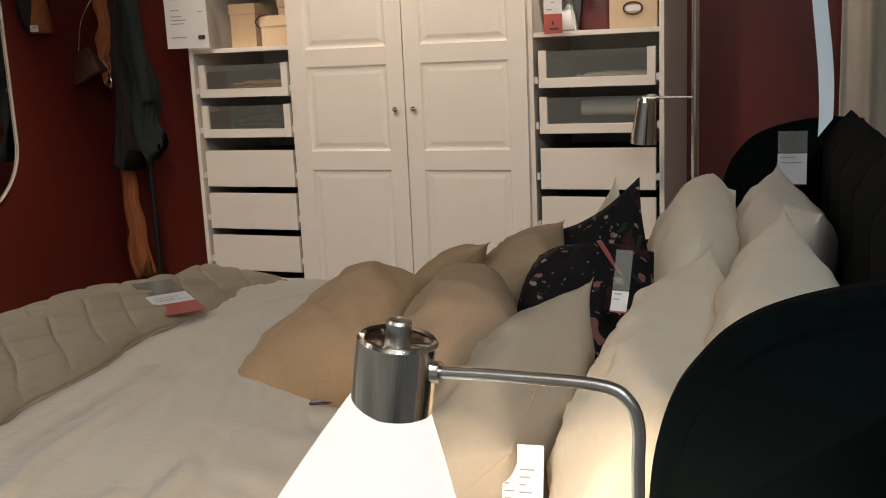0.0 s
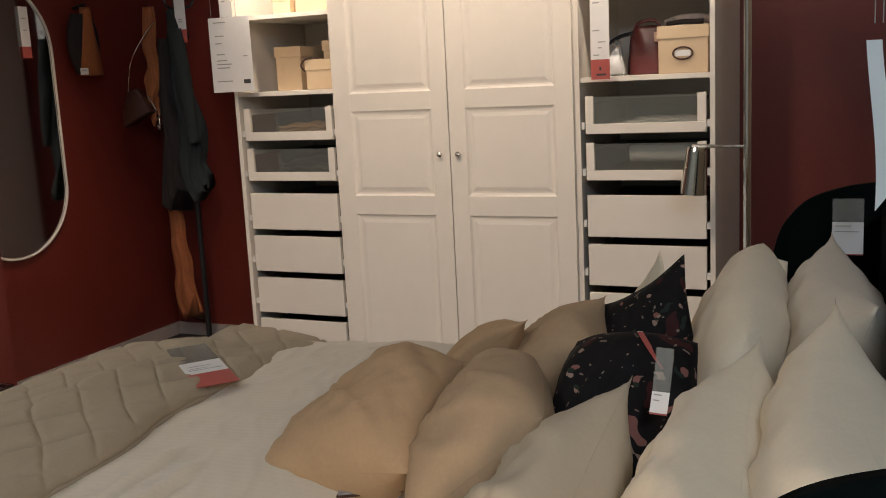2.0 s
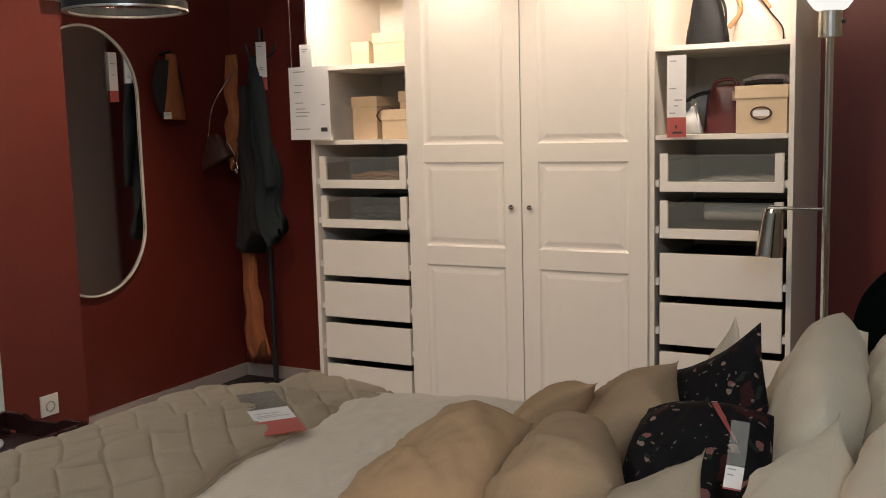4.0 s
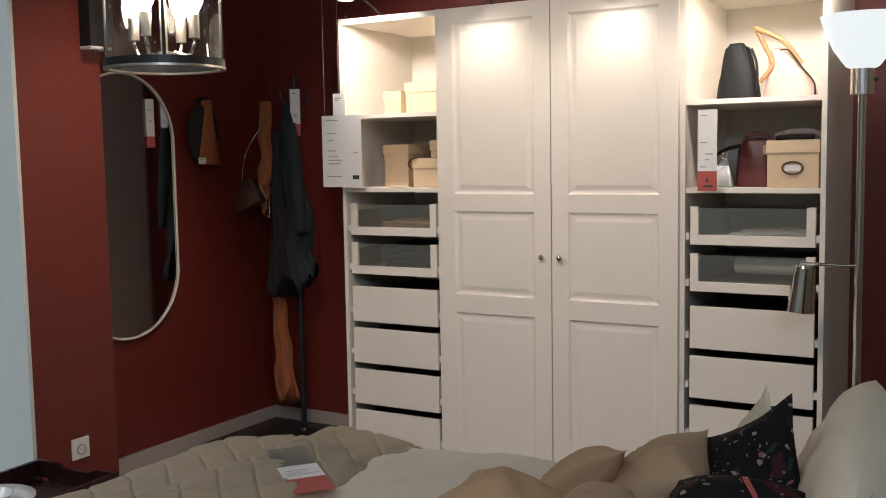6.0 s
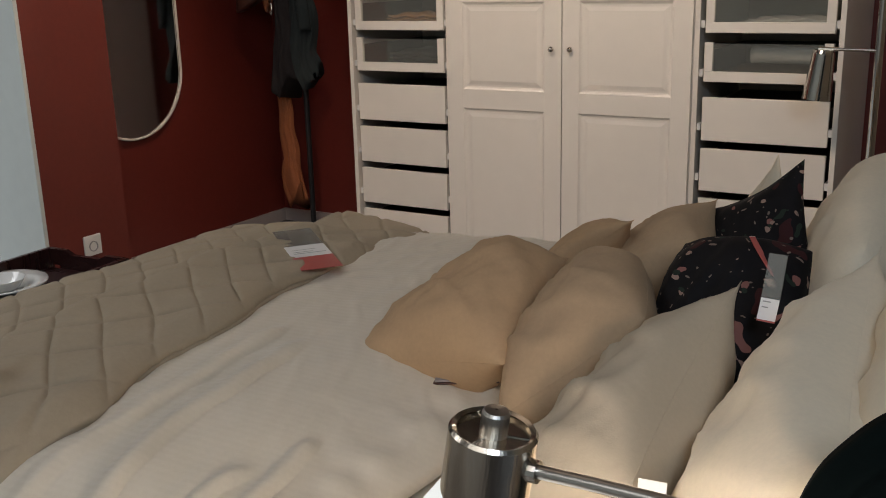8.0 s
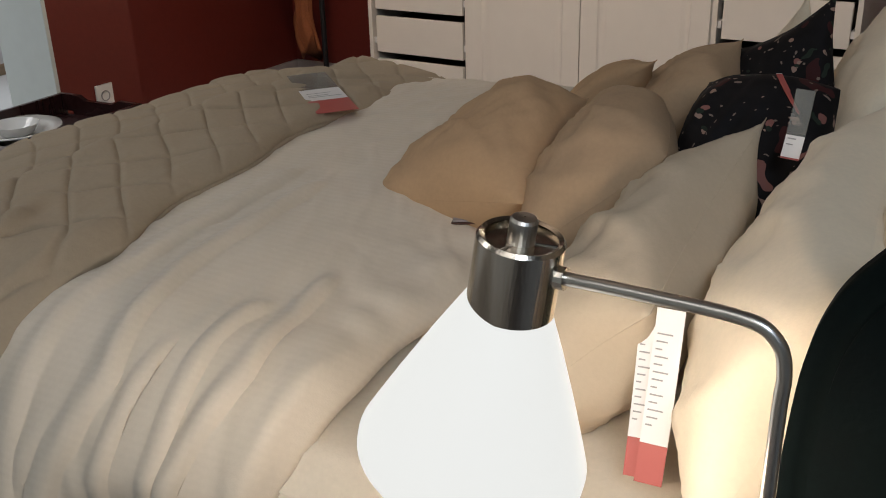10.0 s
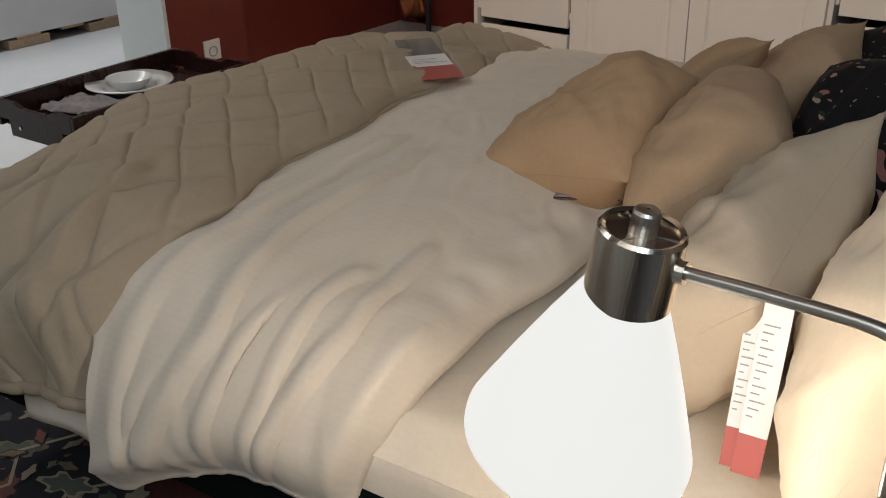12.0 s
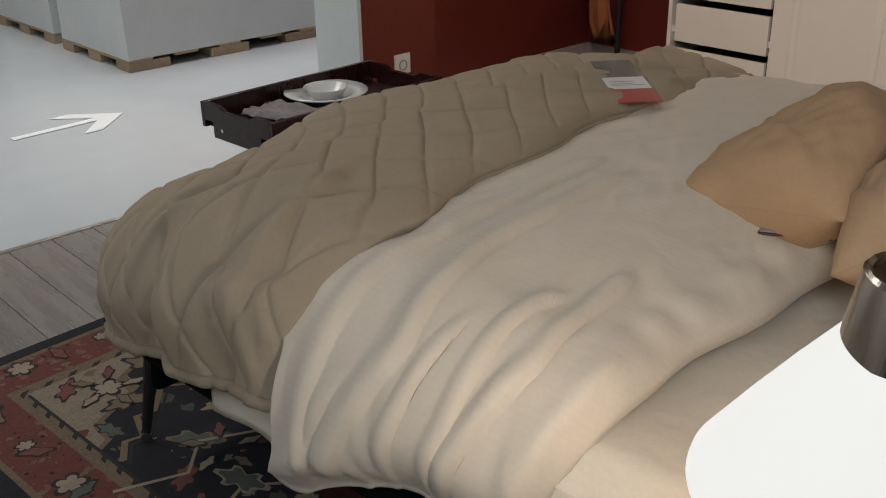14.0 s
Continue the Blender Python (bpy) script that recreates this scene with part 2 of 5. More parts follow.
def woven_stripes(m, period=0.016):
    """Satin bands across the cloth: each second one smoother."""
    n, l = m.node_tree.nodes, m.node_tree.links
    p = n["Principled BSDF"]
    co = next(k for k in n if k.type == "TEX_COORD")
    sep, add, mul, sine, rng = n.new("ShaderNodeSeparateXYZ"), *(n.new("ShaderNodeMath") for k in range(3)), n.new("ShaderNodeMapRange")
    l.new(co.outputs["Object"], sep.inputs[0])
    l.new(sep.outputs[1], add.inputs[0])
    l.new(sep.outputs[2], add.inputs[1])
    mul.operation, sine.operation = "MULTIPLY", "SINE"
    mul.inputs[1].default_value = 2 * math.pi / period
    l.new(add.outputs[0], mul.inputs[0])
    l.new(mul.outputs[0], sine.inputs[0])
    rng.inputs["From Min"].default_value, rng.inputs["From Max"].default_value = -0.3, 0.3
    rng.inputs["To Min"].default_value, rng.inputs["To Max"].default_value = 0.52, 0.68
    l.new(sine.outputs[0], rng.inputs["Value"])
    l.new(rng.outputs[0], p.inputs["Roughness"])
    old = p.inputs["Base Color"].links[0].from_socket
    tint = n.new("ShaderNodeMix")
    tint.data_type, tint.blend_type = "RGBA", "MULTIPLY"
    tint.inputs[7].default_value = (0.95, 0.95, 0.945, 1)
    l.new(rng.outputs[0], tint.inputs[0])
    l.new(old, tint.inputs[6])
    l.new(tint.outputs[2], p.inputs["Base Color"])


woven_stripes(LINEN_SATIN)


# ---- mesh helpers ----
def finish(name, bm, material, parent=None, smooth=False):
    me = bpy.data.meshes.new(name)
    bm.to_mesh(me)
    bm.free()
    for m in material if isinstance(material, (list, tuple)) else [material]:
        me.materials.append(m)
    if smooth:
        me.shade_smooth()
    ob = new(name, me)
    ob.parent = parent
    return ob


def part(name, bm, material, parent, label="", smooth=False):
    ob = finish(name, bm, material, parent, smooth)
    if label:
        tagged(ob, label)
    return ob


def thing(name, label, category, m=None, group="", kind=""):
    ob = new(name)
    ob.empty_display_size = 0.05
    if m is not None:
        ob.matrix_world = m
    return tagged(ob, label, category, group, kind)


def box(x0, x1, y0, y1, z0, z1, bevel=0.0, bm=None, segments=2):
    own = bmesh.new()
    bmesh.ops.create_cube(own, size=1)
    for v in own.verts:
        v.co = Vector((x0 + (v.co.x + 0.5) * (x1 - x0), y0 + (v.co.y + 0.5) * (y1 - y0), z0 + (v.co.z + 0.5) * (z1 - z0)))
    if bevel:
        bmesh.ops.bevel(own, geom=own.edges[:], offset=bevel, segments=segments, affect="EDGES", profile=0.6)
    return merged(bm, own)


def merged(bm, own):
    if bm is None:
        return own
    me = bpy.data.meshes.new("piece")
    own.to_mesh(me)
    own.free()
    bm.from_mesh(me)
    bpy.data.meshes.remove(me)
    return bm


def lathe(profile, n=40, m=None, bm=None, close=False):
    """Rings of (radius, height) round z."""
    own = bmesh.new()
    rings = []
    for r, z in profile:
        rings.append([own.verts.new((r * math.cos(2 * math.pi * k / n), r * math.sin(2 * math.pi * k / n), z)) for k in range(n)])
    for a, b in zip(rings, rings[1:]):
        for k in range(n):
            own.faces.new((a[k], a[(k + 1) % n], b[(k + 1) % n], b[k]))
    if close:
        own.faces.new(rings[0][::-1])
        own.faces.new(rings[-1])
    if m is not None:
        own.transform(m)
    return merged(bm, own)


def rod(a, b, r, n=14, bm=None, r2=None):
    a, b = Vector(a), Vector(b)
    turn = (b - a).to_track_quat("Z", "Y").to_matrix().to_4x4()
    return lathe([(r, 0), (r if r2 is None else r2, (b - a).length)], n, Matrix.Translation(a) @ turn, bm, True)


def tube(points, r, n=10, bm=None):
    """A round tube along a smooth line of points."""
    own = bmesh.new()
    pts = [Vector(p) for p in points]
    rings = []
    for i, p in enumerate(pts):
        d = (pts[min(i + 1, len(pts) - 1)] - pts[max(i - 1, 0)]).normalized()
        side = d.cross(Vector((0.13, 0.37, 0.92))).normalized()
        up = side.cross(d)
        rings.append([own.verts.new(p + r * (math.cos(2 * math.pi * k / n) * side + math.sin(2 * math.pi * k / n) * up)) for k in range(n)])
    for a, b in zip(rings, rings[1:]):
        for k in range(n):
            own.faces.new((a[k], a[(k + 1) % n], b[(k + 1) % n], b[k]))
    own.faces.new(rings[0][::-1])
    own.faces.new(rings[-1])
    return merged(bm, own)


def arc(points, steps=8):
    """A polyline rounded through its points (Catmull-Rom)."""
    p = [Vector(q) for q in points]
    p = [2 * p[0] - p[1], *p, 2 * p[-1] - p[-2]]
    out = []
    for i in range(1, len(p) - 2):
        for k in range(steps):
            t = k / steps
            out.append(0.5 * (2 * p[i] + (p[i + 1] - p[i - 1]) * t + (2 * p[i - 1] - 5 * p[i] + 4 * p[i + 1] - p[i + 2]) * t * t
                              + (3 * p[i] - p[i - 1] - 3 * p[i + 1] + p[i + 2]) * t ** 3))
    return out + [p[-2]]


def sheet_mesh(fn, nu, nv, thick=0.0):
    """A grid of fn(u, v), u and v from 0 to 1, with a back side when thick."""
    bm = bmesh.new()
    rows = [[bm.verts.new(fn(i / nu, j / nv)) for i in range(nu + 1)] for j in range(nv + 1)]
    for j in range(nv):
        for i in range(nu):
            bm.faces.new((rows[j][i], rows[j][i + 1], rows[j + 1][i + 1], rows[j + 1][i]))
    if thick:
        bm.normal_update()
        bmesh.ops.solidify(bm, geom=bm.faces[:], thickness=thick)
    bmesh.ops.recalc_face_normals(bm, faces=bm.faces[:])
    return bm


def sm(a, b, x):
    t = min(max((x - a) / (b - a), 0), 1)
    return t * t * (3 - 2 * t)


# ---- setting ----
def structure(name, bm, material, smooth=False):
    return tagged(finish(name, bm, material, None, smooth), kind="structure")


WX = -1.92          # face of the mirror wall
structure("floor", box(-1.58, 2.4, -5.0, 0.62, -0.06, -0.008), DARKWOOD)
structure("ground", box(-14, -1.58, -9, 9, -0.06, 0.0), AISLE)
structure("ground", box(-1.58, 8, -9, -5.0, -0.06, 0.0), AISLE)
structure("wall_back", box(-2.04, 1.59, 0.62, 0.74, 0, 3.0), RED)
structure("wall_mirror_side", box(WX - 0.10, WX, -0.77, 0.62, 0, 3.0), RED)
bm = box(-1.86, -1.60, -1.146, -0.76, 0, 3.0)
structure("wall_column", bm, RED)
structure("wall_end_panel", box(-1.88, -1.596, -1.165, -1.148, 0, 3.0, 0.001), PALE)
structure("wall_right", box(1.59, 2.52, 0.62, 0.74, 0, 3.0), CREAM_WALL)
structure("wall_headboard_side", box(2.40, 2.52, -3.0, 0.62, 0, 3.0), CREAM_WALL)
structure("ceiling", box(-2.1, 2.52, -3.4, 0.74, 3.0, 3.1), DARKCEIL)
structure("ceiling", box(-14, 8, -9, 9, 5.2, 5.3), DARKCEIL)
structure("wall_far", box(-14.2, -14, -9, 9, 0, 5.2), PALE)
structure("wall_far", box(-14, 8, -9.2, -9, 0, 5.2), PALE)
structure("wall_far", box(-14, 8, 9, 9.2, 0, 5.2), PALE)
structure("wall_far", box(8, 8.2, -9, 9, 0, 5.2), PALE)
structure("baseboard", box(WX, WX + 0.014, -0.76, 0.62, 0, 0.085, 0.002), SKIRT)
structure("baseboard", box(WX + 0.014, -1.0, 0.604, 0.62, 0, 0.085, 0.002), SKIRT)
structure("trim", box(-1.59, -1.575, -5.0, -1.17, -0.004, 0.004, 0.001), BRUSHED)

# outlet on the column
o = thing("wall_outlet", "white plastic wall outlet on the red column", "outlet", pose(-1.60, -0.95, 0.30))
part("plate", box(0, 0.009, -0.041, 0.041, -0.041, 0.041, 0.003), PLASTIC, o)
part("socket", lathe([(0.021, 0.0), (0.021, 0.012), (0.018, 0.012), (0.017, 0.004)], 24, pose(0.001, 0, -0.004, 0, 90, 0), None), INKGREY, o)

# curtain in the corner
cu = thing("curtain", "cream curtain hanging in soft folds against the wall", "curtain", pose(1.585, 0.50, 0))
part("cloth", sheet_mesh(lambda u, v: (u * 0.75, 0.035 * math.sin(u * 34 + 0.5 * math.sin(v * 3)) + 0.012 * math.sin(u * 81 + v), 0.02 + v * 2.9), 90, 14, 0.004), CURTAIN, cu, smooth=True)
part("rail", rod((-0.02, 0.02, 2.93), (0.78, 0.02, 2.93), 0.012), BRUSHED, cu)


# ---- wardrobe ----
FD = 0.60           # back of the frames
ZS = (1.60, 1.285)  # upper faces of the shelves
DRAW = (0.856, 0.672, 0.488, 0.304)


def cabinet_shell(p, x0, x1):
    part("side_panel", box(x0, x0 + 0.018, 0.02, FD, 0, 2.01, 0.001), WHITE, p)
    part("side_panel", box(x1 - 0.018, x1, 0.02, FD, 0, 2.01, 0.001), WHITE, p)
    part("top_panel", box(x0 + 0.018, x1 - 0.018, 0.022, FD, 1.985, 2.009, 0.001), WHITE, p)
    part("bottom_panel", box(x0 + 0.018, x1 - 0.018, 0.022, FD, 0.085, 0.103, 0.001), WHITE, p)
    part("plinth", box(x0 + 0.018, x1 - 0.018, 0.05, 0.066, 0, 0.085), WHITE, p)
    part("back_panel", box(x0 + 0.018, x1 - 0.018, FD - 0.008, FD, 0.103, 1.985), WHITE_IN, p)


def drawer_front(p, x0, x1, z1, glass):
    z0 = z1 - 0.155
    d = new("glass_drawer" if glass else "drawer")
    d.parent = p
    if glass:
        z0, w = z1 - 0.137, 0.030
        part("front", box(x0, x1, 0.024, 0.042, z0, z0 + 0.036, 0.0015), WHITE, d)
        part("front_post", box(x0, x0 + w, 0.024, 0.042, z0 + 0.0362, z1, 0.0015), WHITE, d)
        part("front_post", box(x1 - w, x1, 0.024, 0.042, z0 + 0.0362, z1, 0.0015), WHITE, d)
        pane = part("glass_pane", box(x0 + w, x1 - w, 0.030, 0.034, z0 + 0.036, z1 - 0.004), PANE, d, "clear glass drawer pane")
        pane.visible_shadow = False
        # upper right box takes the grey lining, the rest the painted-shade copy
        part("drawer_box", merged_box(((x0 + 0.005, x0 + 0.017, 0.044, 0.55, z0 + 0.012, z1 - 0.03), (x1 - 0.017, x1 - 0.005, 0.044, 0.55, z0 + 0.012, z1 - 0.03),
                                       (x0 + 0.017, x1 - 0.017, 0.044, 0.55, z0 + 0.012, z0 + 0.022), (x0 + 0.017, x1 - 0.017, 0.538, 0.55, z0 + 0.022, z1 - 0.03))), BOXGREY if x0 > 0 and z1 > 1.1 else SHADEBOX, d)
    else:
        part("front", box(x0, x1, 0.024, 0.042, z0, z1, 0.0018), WHITE, d)
        part("drawer_box", box(x0 + 0.006, x1 - 0.006, 0.0425, 0.55, z0 + 0.012, z1 - 0.03), DARKGAP, d)


def merged_box(boxes, bevel=0.0):
    bm = None
    for b in boxes:
        bm = box(*b, bevel, bm) if bm else box(*b, bevel)
    return bm


for x0, x1 in ((-1.0, -0.5), (0.5, 1.0)):
    p = thing("open_wardrobe", "white open wardrobe unit with shelves, glass-front and plain drawers", "wardrobe", group="wardrobe units along the wall")
    cabinet_shell(p, x0, x1)
    for zs in ZS:
        part("shelf", box(x0 + 0.019, x1 - 0.019, 0.026, FD - 0.009, zs - 0.018, zs, 0.001), WHITE, p)
    inner = (x0 + 0.036, x1 - 0.032)
    for zt in (1.218, 1.048):
        drawer_front(p, *inner, zt, True)
    for zt in DRAW:
        drawer_front(p, *inner, zt, False)
    for zt in (1.218, 1.048, *DRAW):
        for x in (x0 + 0.019, x1 - 0.031):
            part("drawer_runner", box(x, x + 0.012, 0.03, 0.56, zt - 0.12, zt - 0.095), PLASTIC, p)


def door_leaf(p, x0, x1, knob_x):
    """Framed door: three sunk fields, each with a sloped moulding and a raised middle."""
    d = new("door")
    d.parent = p
    fx0, fx1 = x0 + 0.071, x1 - 0.073
    fields = ((0.10, 0.777), (0.853, 1.192), (1.262, 1.945))
    bm = box(x0 + 0.002, fx0, 0.0, 0.019, 0.012, 2.005, 0.001)
    box(fx1, x1 - 0.002, 0.0, 0.019, 0.012, 2.005, 0.001, bm)
    edges = (0.012, *[z for f in fields for z in f], 2.005)
    for a, b in zip(edges[::2], edges[1::2]):
        box(fx0, fx1, 0.0, 0.019, a, b, 0.0006, bm)
    part("frame", bm, WHITE, d)
    for z0, z1 in fields:
        bm = bmesh.new()
        rings = []
        for inset, depth in ((0, 0.001), (0.006, 0.007), (0.012, 0.009), (0.02, 0.0085), (0.034, 0.0045)):
            rings.append([bm.verts.new(c) for c in ((fx0 + inset, depth, z0 + inset), (fx1 - inset, depth, z0 + inset), (fx1 - inset, depth, z1 - inset), (fx0 + inset, depth, z1 - inset))])
        for a, b in zip(rings, rings[1:]):
            for k in range(4):
                bm.faces.new((a[k], a[(k + 1) % 4], b[(k + 1) % 4], b[k]))
        bm.faces.new(rings[-1])
        bmesh.ops.recalc_face_normals(bm, faces=bm.faces[:])
        part("panel", bm, WHITE, d)
    part("knob", lathe([(0.004, 0), (0.004, 0.008), (0.009, 0.012), (0.0115, 0.018), (0.010, 0.024), (0.004, 0.0265), (0.0005, 0.027)], 20, pose(knob_x, 0.0, 1.017, 90, 0, 0)), CHROME, d, "round chrome knob", True)


p = thing("closed_wardrobe", "white two-door wardrobe with framed panel doors", "wardrobe", group="wardrobe units along the wall")
cabinet_shell(p, -0.5, 0.5)
door_leaf(p, -0.5, 0.0, -0.037)
door_leaf(p, 0.0, 0.5, 0.040)

# cabinet lamps on short arms
for lx in (-0.80, -0.27, 0.27, 0.78):
    c = thing("cabinet_lamp", "small black cabinet lamp on an arm above the wardrobe", "lamp", pose(lx, 0, 2.0), "cabinet lamps")
    part("arm", tube(arc([(0, 0.06, 0.014), (0, -0.06, 0.06), (0, -0.19, 0.085)]), 0.004), BLACK, c)
    part("shade", lathe([(0.012, 0.09), (0.016, 0.085), (0.034, 0.05), (0.034, 0.046)], 24, pose(0, -0.20, 0)), BLACK, c, smooth=True)
    part("lens", lathe([(0.001, 0.0475), (0.031, 0.0475)], 24, pose(0, -0.20, 0)), LED, c, "glowing lens")


# ---- things in the wardrobe ----
def storage_box(x, y, z, w, d, h, ring=False):
    b = thing("storage_box", "cream lidded cardboard storage box on the shelf", "box", pose(x, y, z), "storage boxes")
    part("body", box(-w / 2, w / 2, -d / 2, d / 2, 0, h - 0.03, 0.003), CARD, b)
    part("lid", box(-w / 2 - 0.004, w / 2 + 0.004, -d / 2 - 0.004, d / 2 + 0.004, h - 0.045, h, 0.003), CARD, b)
    if ring:
        pts = [(0.034 * math.cos(a), -d / 2 - 0.004, h * 0.42 + 0.021 * math.sin(a)) for a in [k * math.pi / 12 for k in range(25)]]
        part("label_holder", tube(pts, 0.003, 8), BROWNLEA, b, "oval dark label holder")
        part("label_card", box(-0.026, 0.026, -d / 2 - 0.003, -d / 2, h * 0.42 - 0.010, h * 0.42 + 0.010), PAPER, b)
    return b


S1, S2 = ZS
storage_box(-0.635, 0.30, S1, 0.225, 0.30, 0.135)
storage_box(-0.795, 0.22, S1, 0.085, 0.20, 0.10)
storage_box(-0.815, 0.30, S2, 0.125, 0.26, 0.185)
storage_box(-0.605, 0.22, S2, 0.160, 0.24, 0.125)
storage_box(-0.570, 0.24, S2 + 0.126, 0.11, 0.18, 0.075)
hb = thing("leather_handle", "dark leather loop handle beside the storage box", "strap", pose(-0.69, 0.10, S2))
part("loop", tube(arc([(0, 0, 0.075), (-0.012, -0.01, 0.10), (0.01, -0.01, 0.125), (0.05, 0, 0.13), (0.07, 0.02, 0.12)]), 0.0035), BROWNLEA, hb)
storage_box(0.885, 0.20, S2, 0.172, 0.30, 0.165, True)


def soft(fn, nu=36, nv=18):
    """A closed soft body from fn(angle, height 0..1) giving a point."""
    bm = bmesh.new()
    rings = [[bm.verts.new(fn(2 * math.pi * i / nu, j / nv)) for i in range(nu)] for j in range(nv + 1)]
    for a, b in zip(rings, rings[1:]):
        for i in range(nu):
            bm.faces.new((a[i], a[(i + 1) % nu], b[(i + 1) % nu], b[i]))
    bm.faces.new(rings[0][::-1])
    bm.faces.new(rings[-1])
    return bm


def bag_body(w, d, h, top, pinch=0.0, slump=0.0):
    def fn(a, t):
        k = (1 - t) + top * t
        c, s = math.cos(a), math.sin(a)
        e = 0.62
        x = math.copysign(abs(c) ** e, c) * w / 2 * (k + 0.07 * math.sin(3.1 * t))
        y = math.copysign(abs(s) ** e, s) * d / 2 * (k + 0.07 * math.sin(3.1 * t)) * (1 - pinch * t)
        f = 0.004 * math.sin(7 * a + 5 * t) * t
        return x + f + slump * t * t, y + f, h * t * (1 - 0.06 * math.cos(2 * a) * t) + 0.003 * math.sin(5 * a) * t
    return soft(fn)


b = thing("bucket_bag", "black leather bucket bag standing on the shelf", "handbag", pose(0.665, 0.19, S1), "handbags")
part("body", bag_body(0.155, 0.11, 0.195, 0.50, 0.35, -0.006), BLACKBAG, b, smooth=True)
part("strap", tube(arc([(0.05, -0.02, 0.18), (0.075, -0.05, 0.12), (0.078, -0.055, 0.03)]), 0.005), BLACKBAG, b)
b = thing("shoulder_bag", "pale pink leather shoulder bag with a tan strap", "handbag", pose(0.845, 0.20, S1), "handbags")
part("body", bag_body(0.19, 0.09, 0.17, 0.34, 0.3, -0.045), NUDE, b, smooth=True)
part("strap", tube(arc([(0.04, -0.02, 0.12), (-0.02, -0.02, 0.20), (-0.10, -0.01, 0.245), (-0.12, 0, 0.25), (-0.09, 0, 0.19), (-0.06, -0.02, 0.12), (-0.10, -0.03, 0.06)]), 0.009), TANLEA, b)
part("edge_piping", tube(arc([(0.092, -0.045, 0.006), (0.088, -0.048, 0.05), (0.05, -0.045, 0.10), (0.0, -0.035, 0.165), (-0.03, -0.03, 0.17)]), 0.0028), BLACKBAG, b)
b = thing("tote_bag", "burgundy leather tote bag with a buckle", "handbag", pose(0.735, 0.20, S2), "handbags")
part("body", bag_body(0.155, 0.12, 0.165, 0.78, 0.15), BURGUNDY, b, smooth=True)
part("handle", tube(arc([(-0.05, -0.03, 0.15), (-0.03, -0.035, 0.185), (0.03, -0.035, 0.19), (0.055, -0.03, 0.15)]), 0.006), BURGUNDY, b)
part("buckle", box(0.03, 0.062, -0.066, -0.058, 0.115, 0.15, 0.002), NUDE, b, "pale leather buckle tab")
b = thing("clutch_bag", "white and black triangular clutch leaning on the tote", "handbag", pose(0.60, 0.15, S2), "handbags")
bm = bmesh.new()
vs = [bm.verts.new(c) for c in ((-0.05, -0.03, 0), (0.06, -0.03, 0), (0.035, -0.02, 0.12), (-0.05, 0.03, 0), (0.06, 0.03, 0), (0.035, 0.02, 0.12))]
for f in ((0, 1, 2), (5, 4, 3), (0, 3, 4, 1), (1, 4, 5, 2), (2, 5, 3, 0)):
    bm.faces.new([vs[k] for k in f])
bmesh.ops.bevel(bm, geom=bm.edges[:], offset=0.006, segments=3, affect="EDGES")
part("body", bm, PAPER, b, smooth=True)
part("strap", tube(arc([(-0.05, -0.02, 0.02), (-0.03, -0.03, 0.09), (0.035, -0.03, 0.135), (0.09, -0.02, 0.15)]), 0.007), BLACKBAG, b)
part("clasp", tube([(0.035 + 0.012 * math.cos(k), -0.033, 0.115 + 0.012 * math.sin(k)) for k in [i * math.pi / 8 for i in range(17)]], 0.003, 8), CHROME, b)
b = thing("scarf", "rolled black and white scarf lying on the box", "scarf", pose(0.885, 0.16, S2 + 0.166))
part("roll", tube(arc([(-0.08, 0, 0.01), (-0.05, 0.02, 0.022), (0, -0.02, 0.026), (0.05, 0.01, 0.024), (0.085, -0.01, 0.012)]), 0.014, 12), NAPKIN, b, smooth=True)
part("tail", tube(arc([(-0.07, -0.03, 0.008), (-0.01, -0.05, 0.012), (0.06, -0.04, 0.010)]), 0.009, 10), DARKCLOTH, b, smooth=True)


def folded(x, z, material, w=0.30, h=0.055, label="folded knit sweater lying in the glass drawer"):
    f = thing("folded_sweater", label, "clothing", pose(x, 0.22, z), "folded clothes")
    for k in range(3):
        part("fold", sheet_mesh(lambda u, v, k=k: ((u - 0.5) * w * (1 - 0.06 * k), (v - 0.5) * 0.26, 0.004 + k * h / 3 + 0.25 * h * (1 - (2 * u - 1) ** 6) * (1 - (2 * v - 1) ** 6)
                                                + 0.004 * math.sin(17 * u + 9 * v + k)), 22, 16, 0.006), material, f, smooth=True)


folded(-0.72, 1.105, TANLEA, 0.27, 0.04, "folded tan knit lying in the glass drawer")
folded(-0.72, 0.935, DARKCLOTH, 0.26, 0.06, "folded charcoal knit lying in the glass drawer")
folded(0.80, 1.105, GREYCLOTH, 0.30, 0.02)
f = thing("rolled_towel", "rolled pale grey towel in the glass drawer", "towel", pose(0.80, 0.16, 0.965))
part("roll", soft(lambda a, t: ((t - 0.5) * 0.26, 0.032 * math.cos(a) * (1 + 0.05 * math.sin(3 * a)), 0.032 + 0.030 * math.sin(a)), 24, 8), GREYCLOTH, f, smooth=True)


# ---- tags ----
def bars(p, x0, x1, y, rows, material=None, h=0.004):
    bm = None
    for z, a, b in rows:
        args = (x0 + (x1 - x0) * a, x0 + (x1 - x0) * b, y - 0.0012, y - 0.0004, z - h / 2, z + h / 2)
        bm = box(*args, 0, bm) if bm else box(*args)
    tagged(part("print_bars", bm, material or INKGREY, p), kind="stuff")


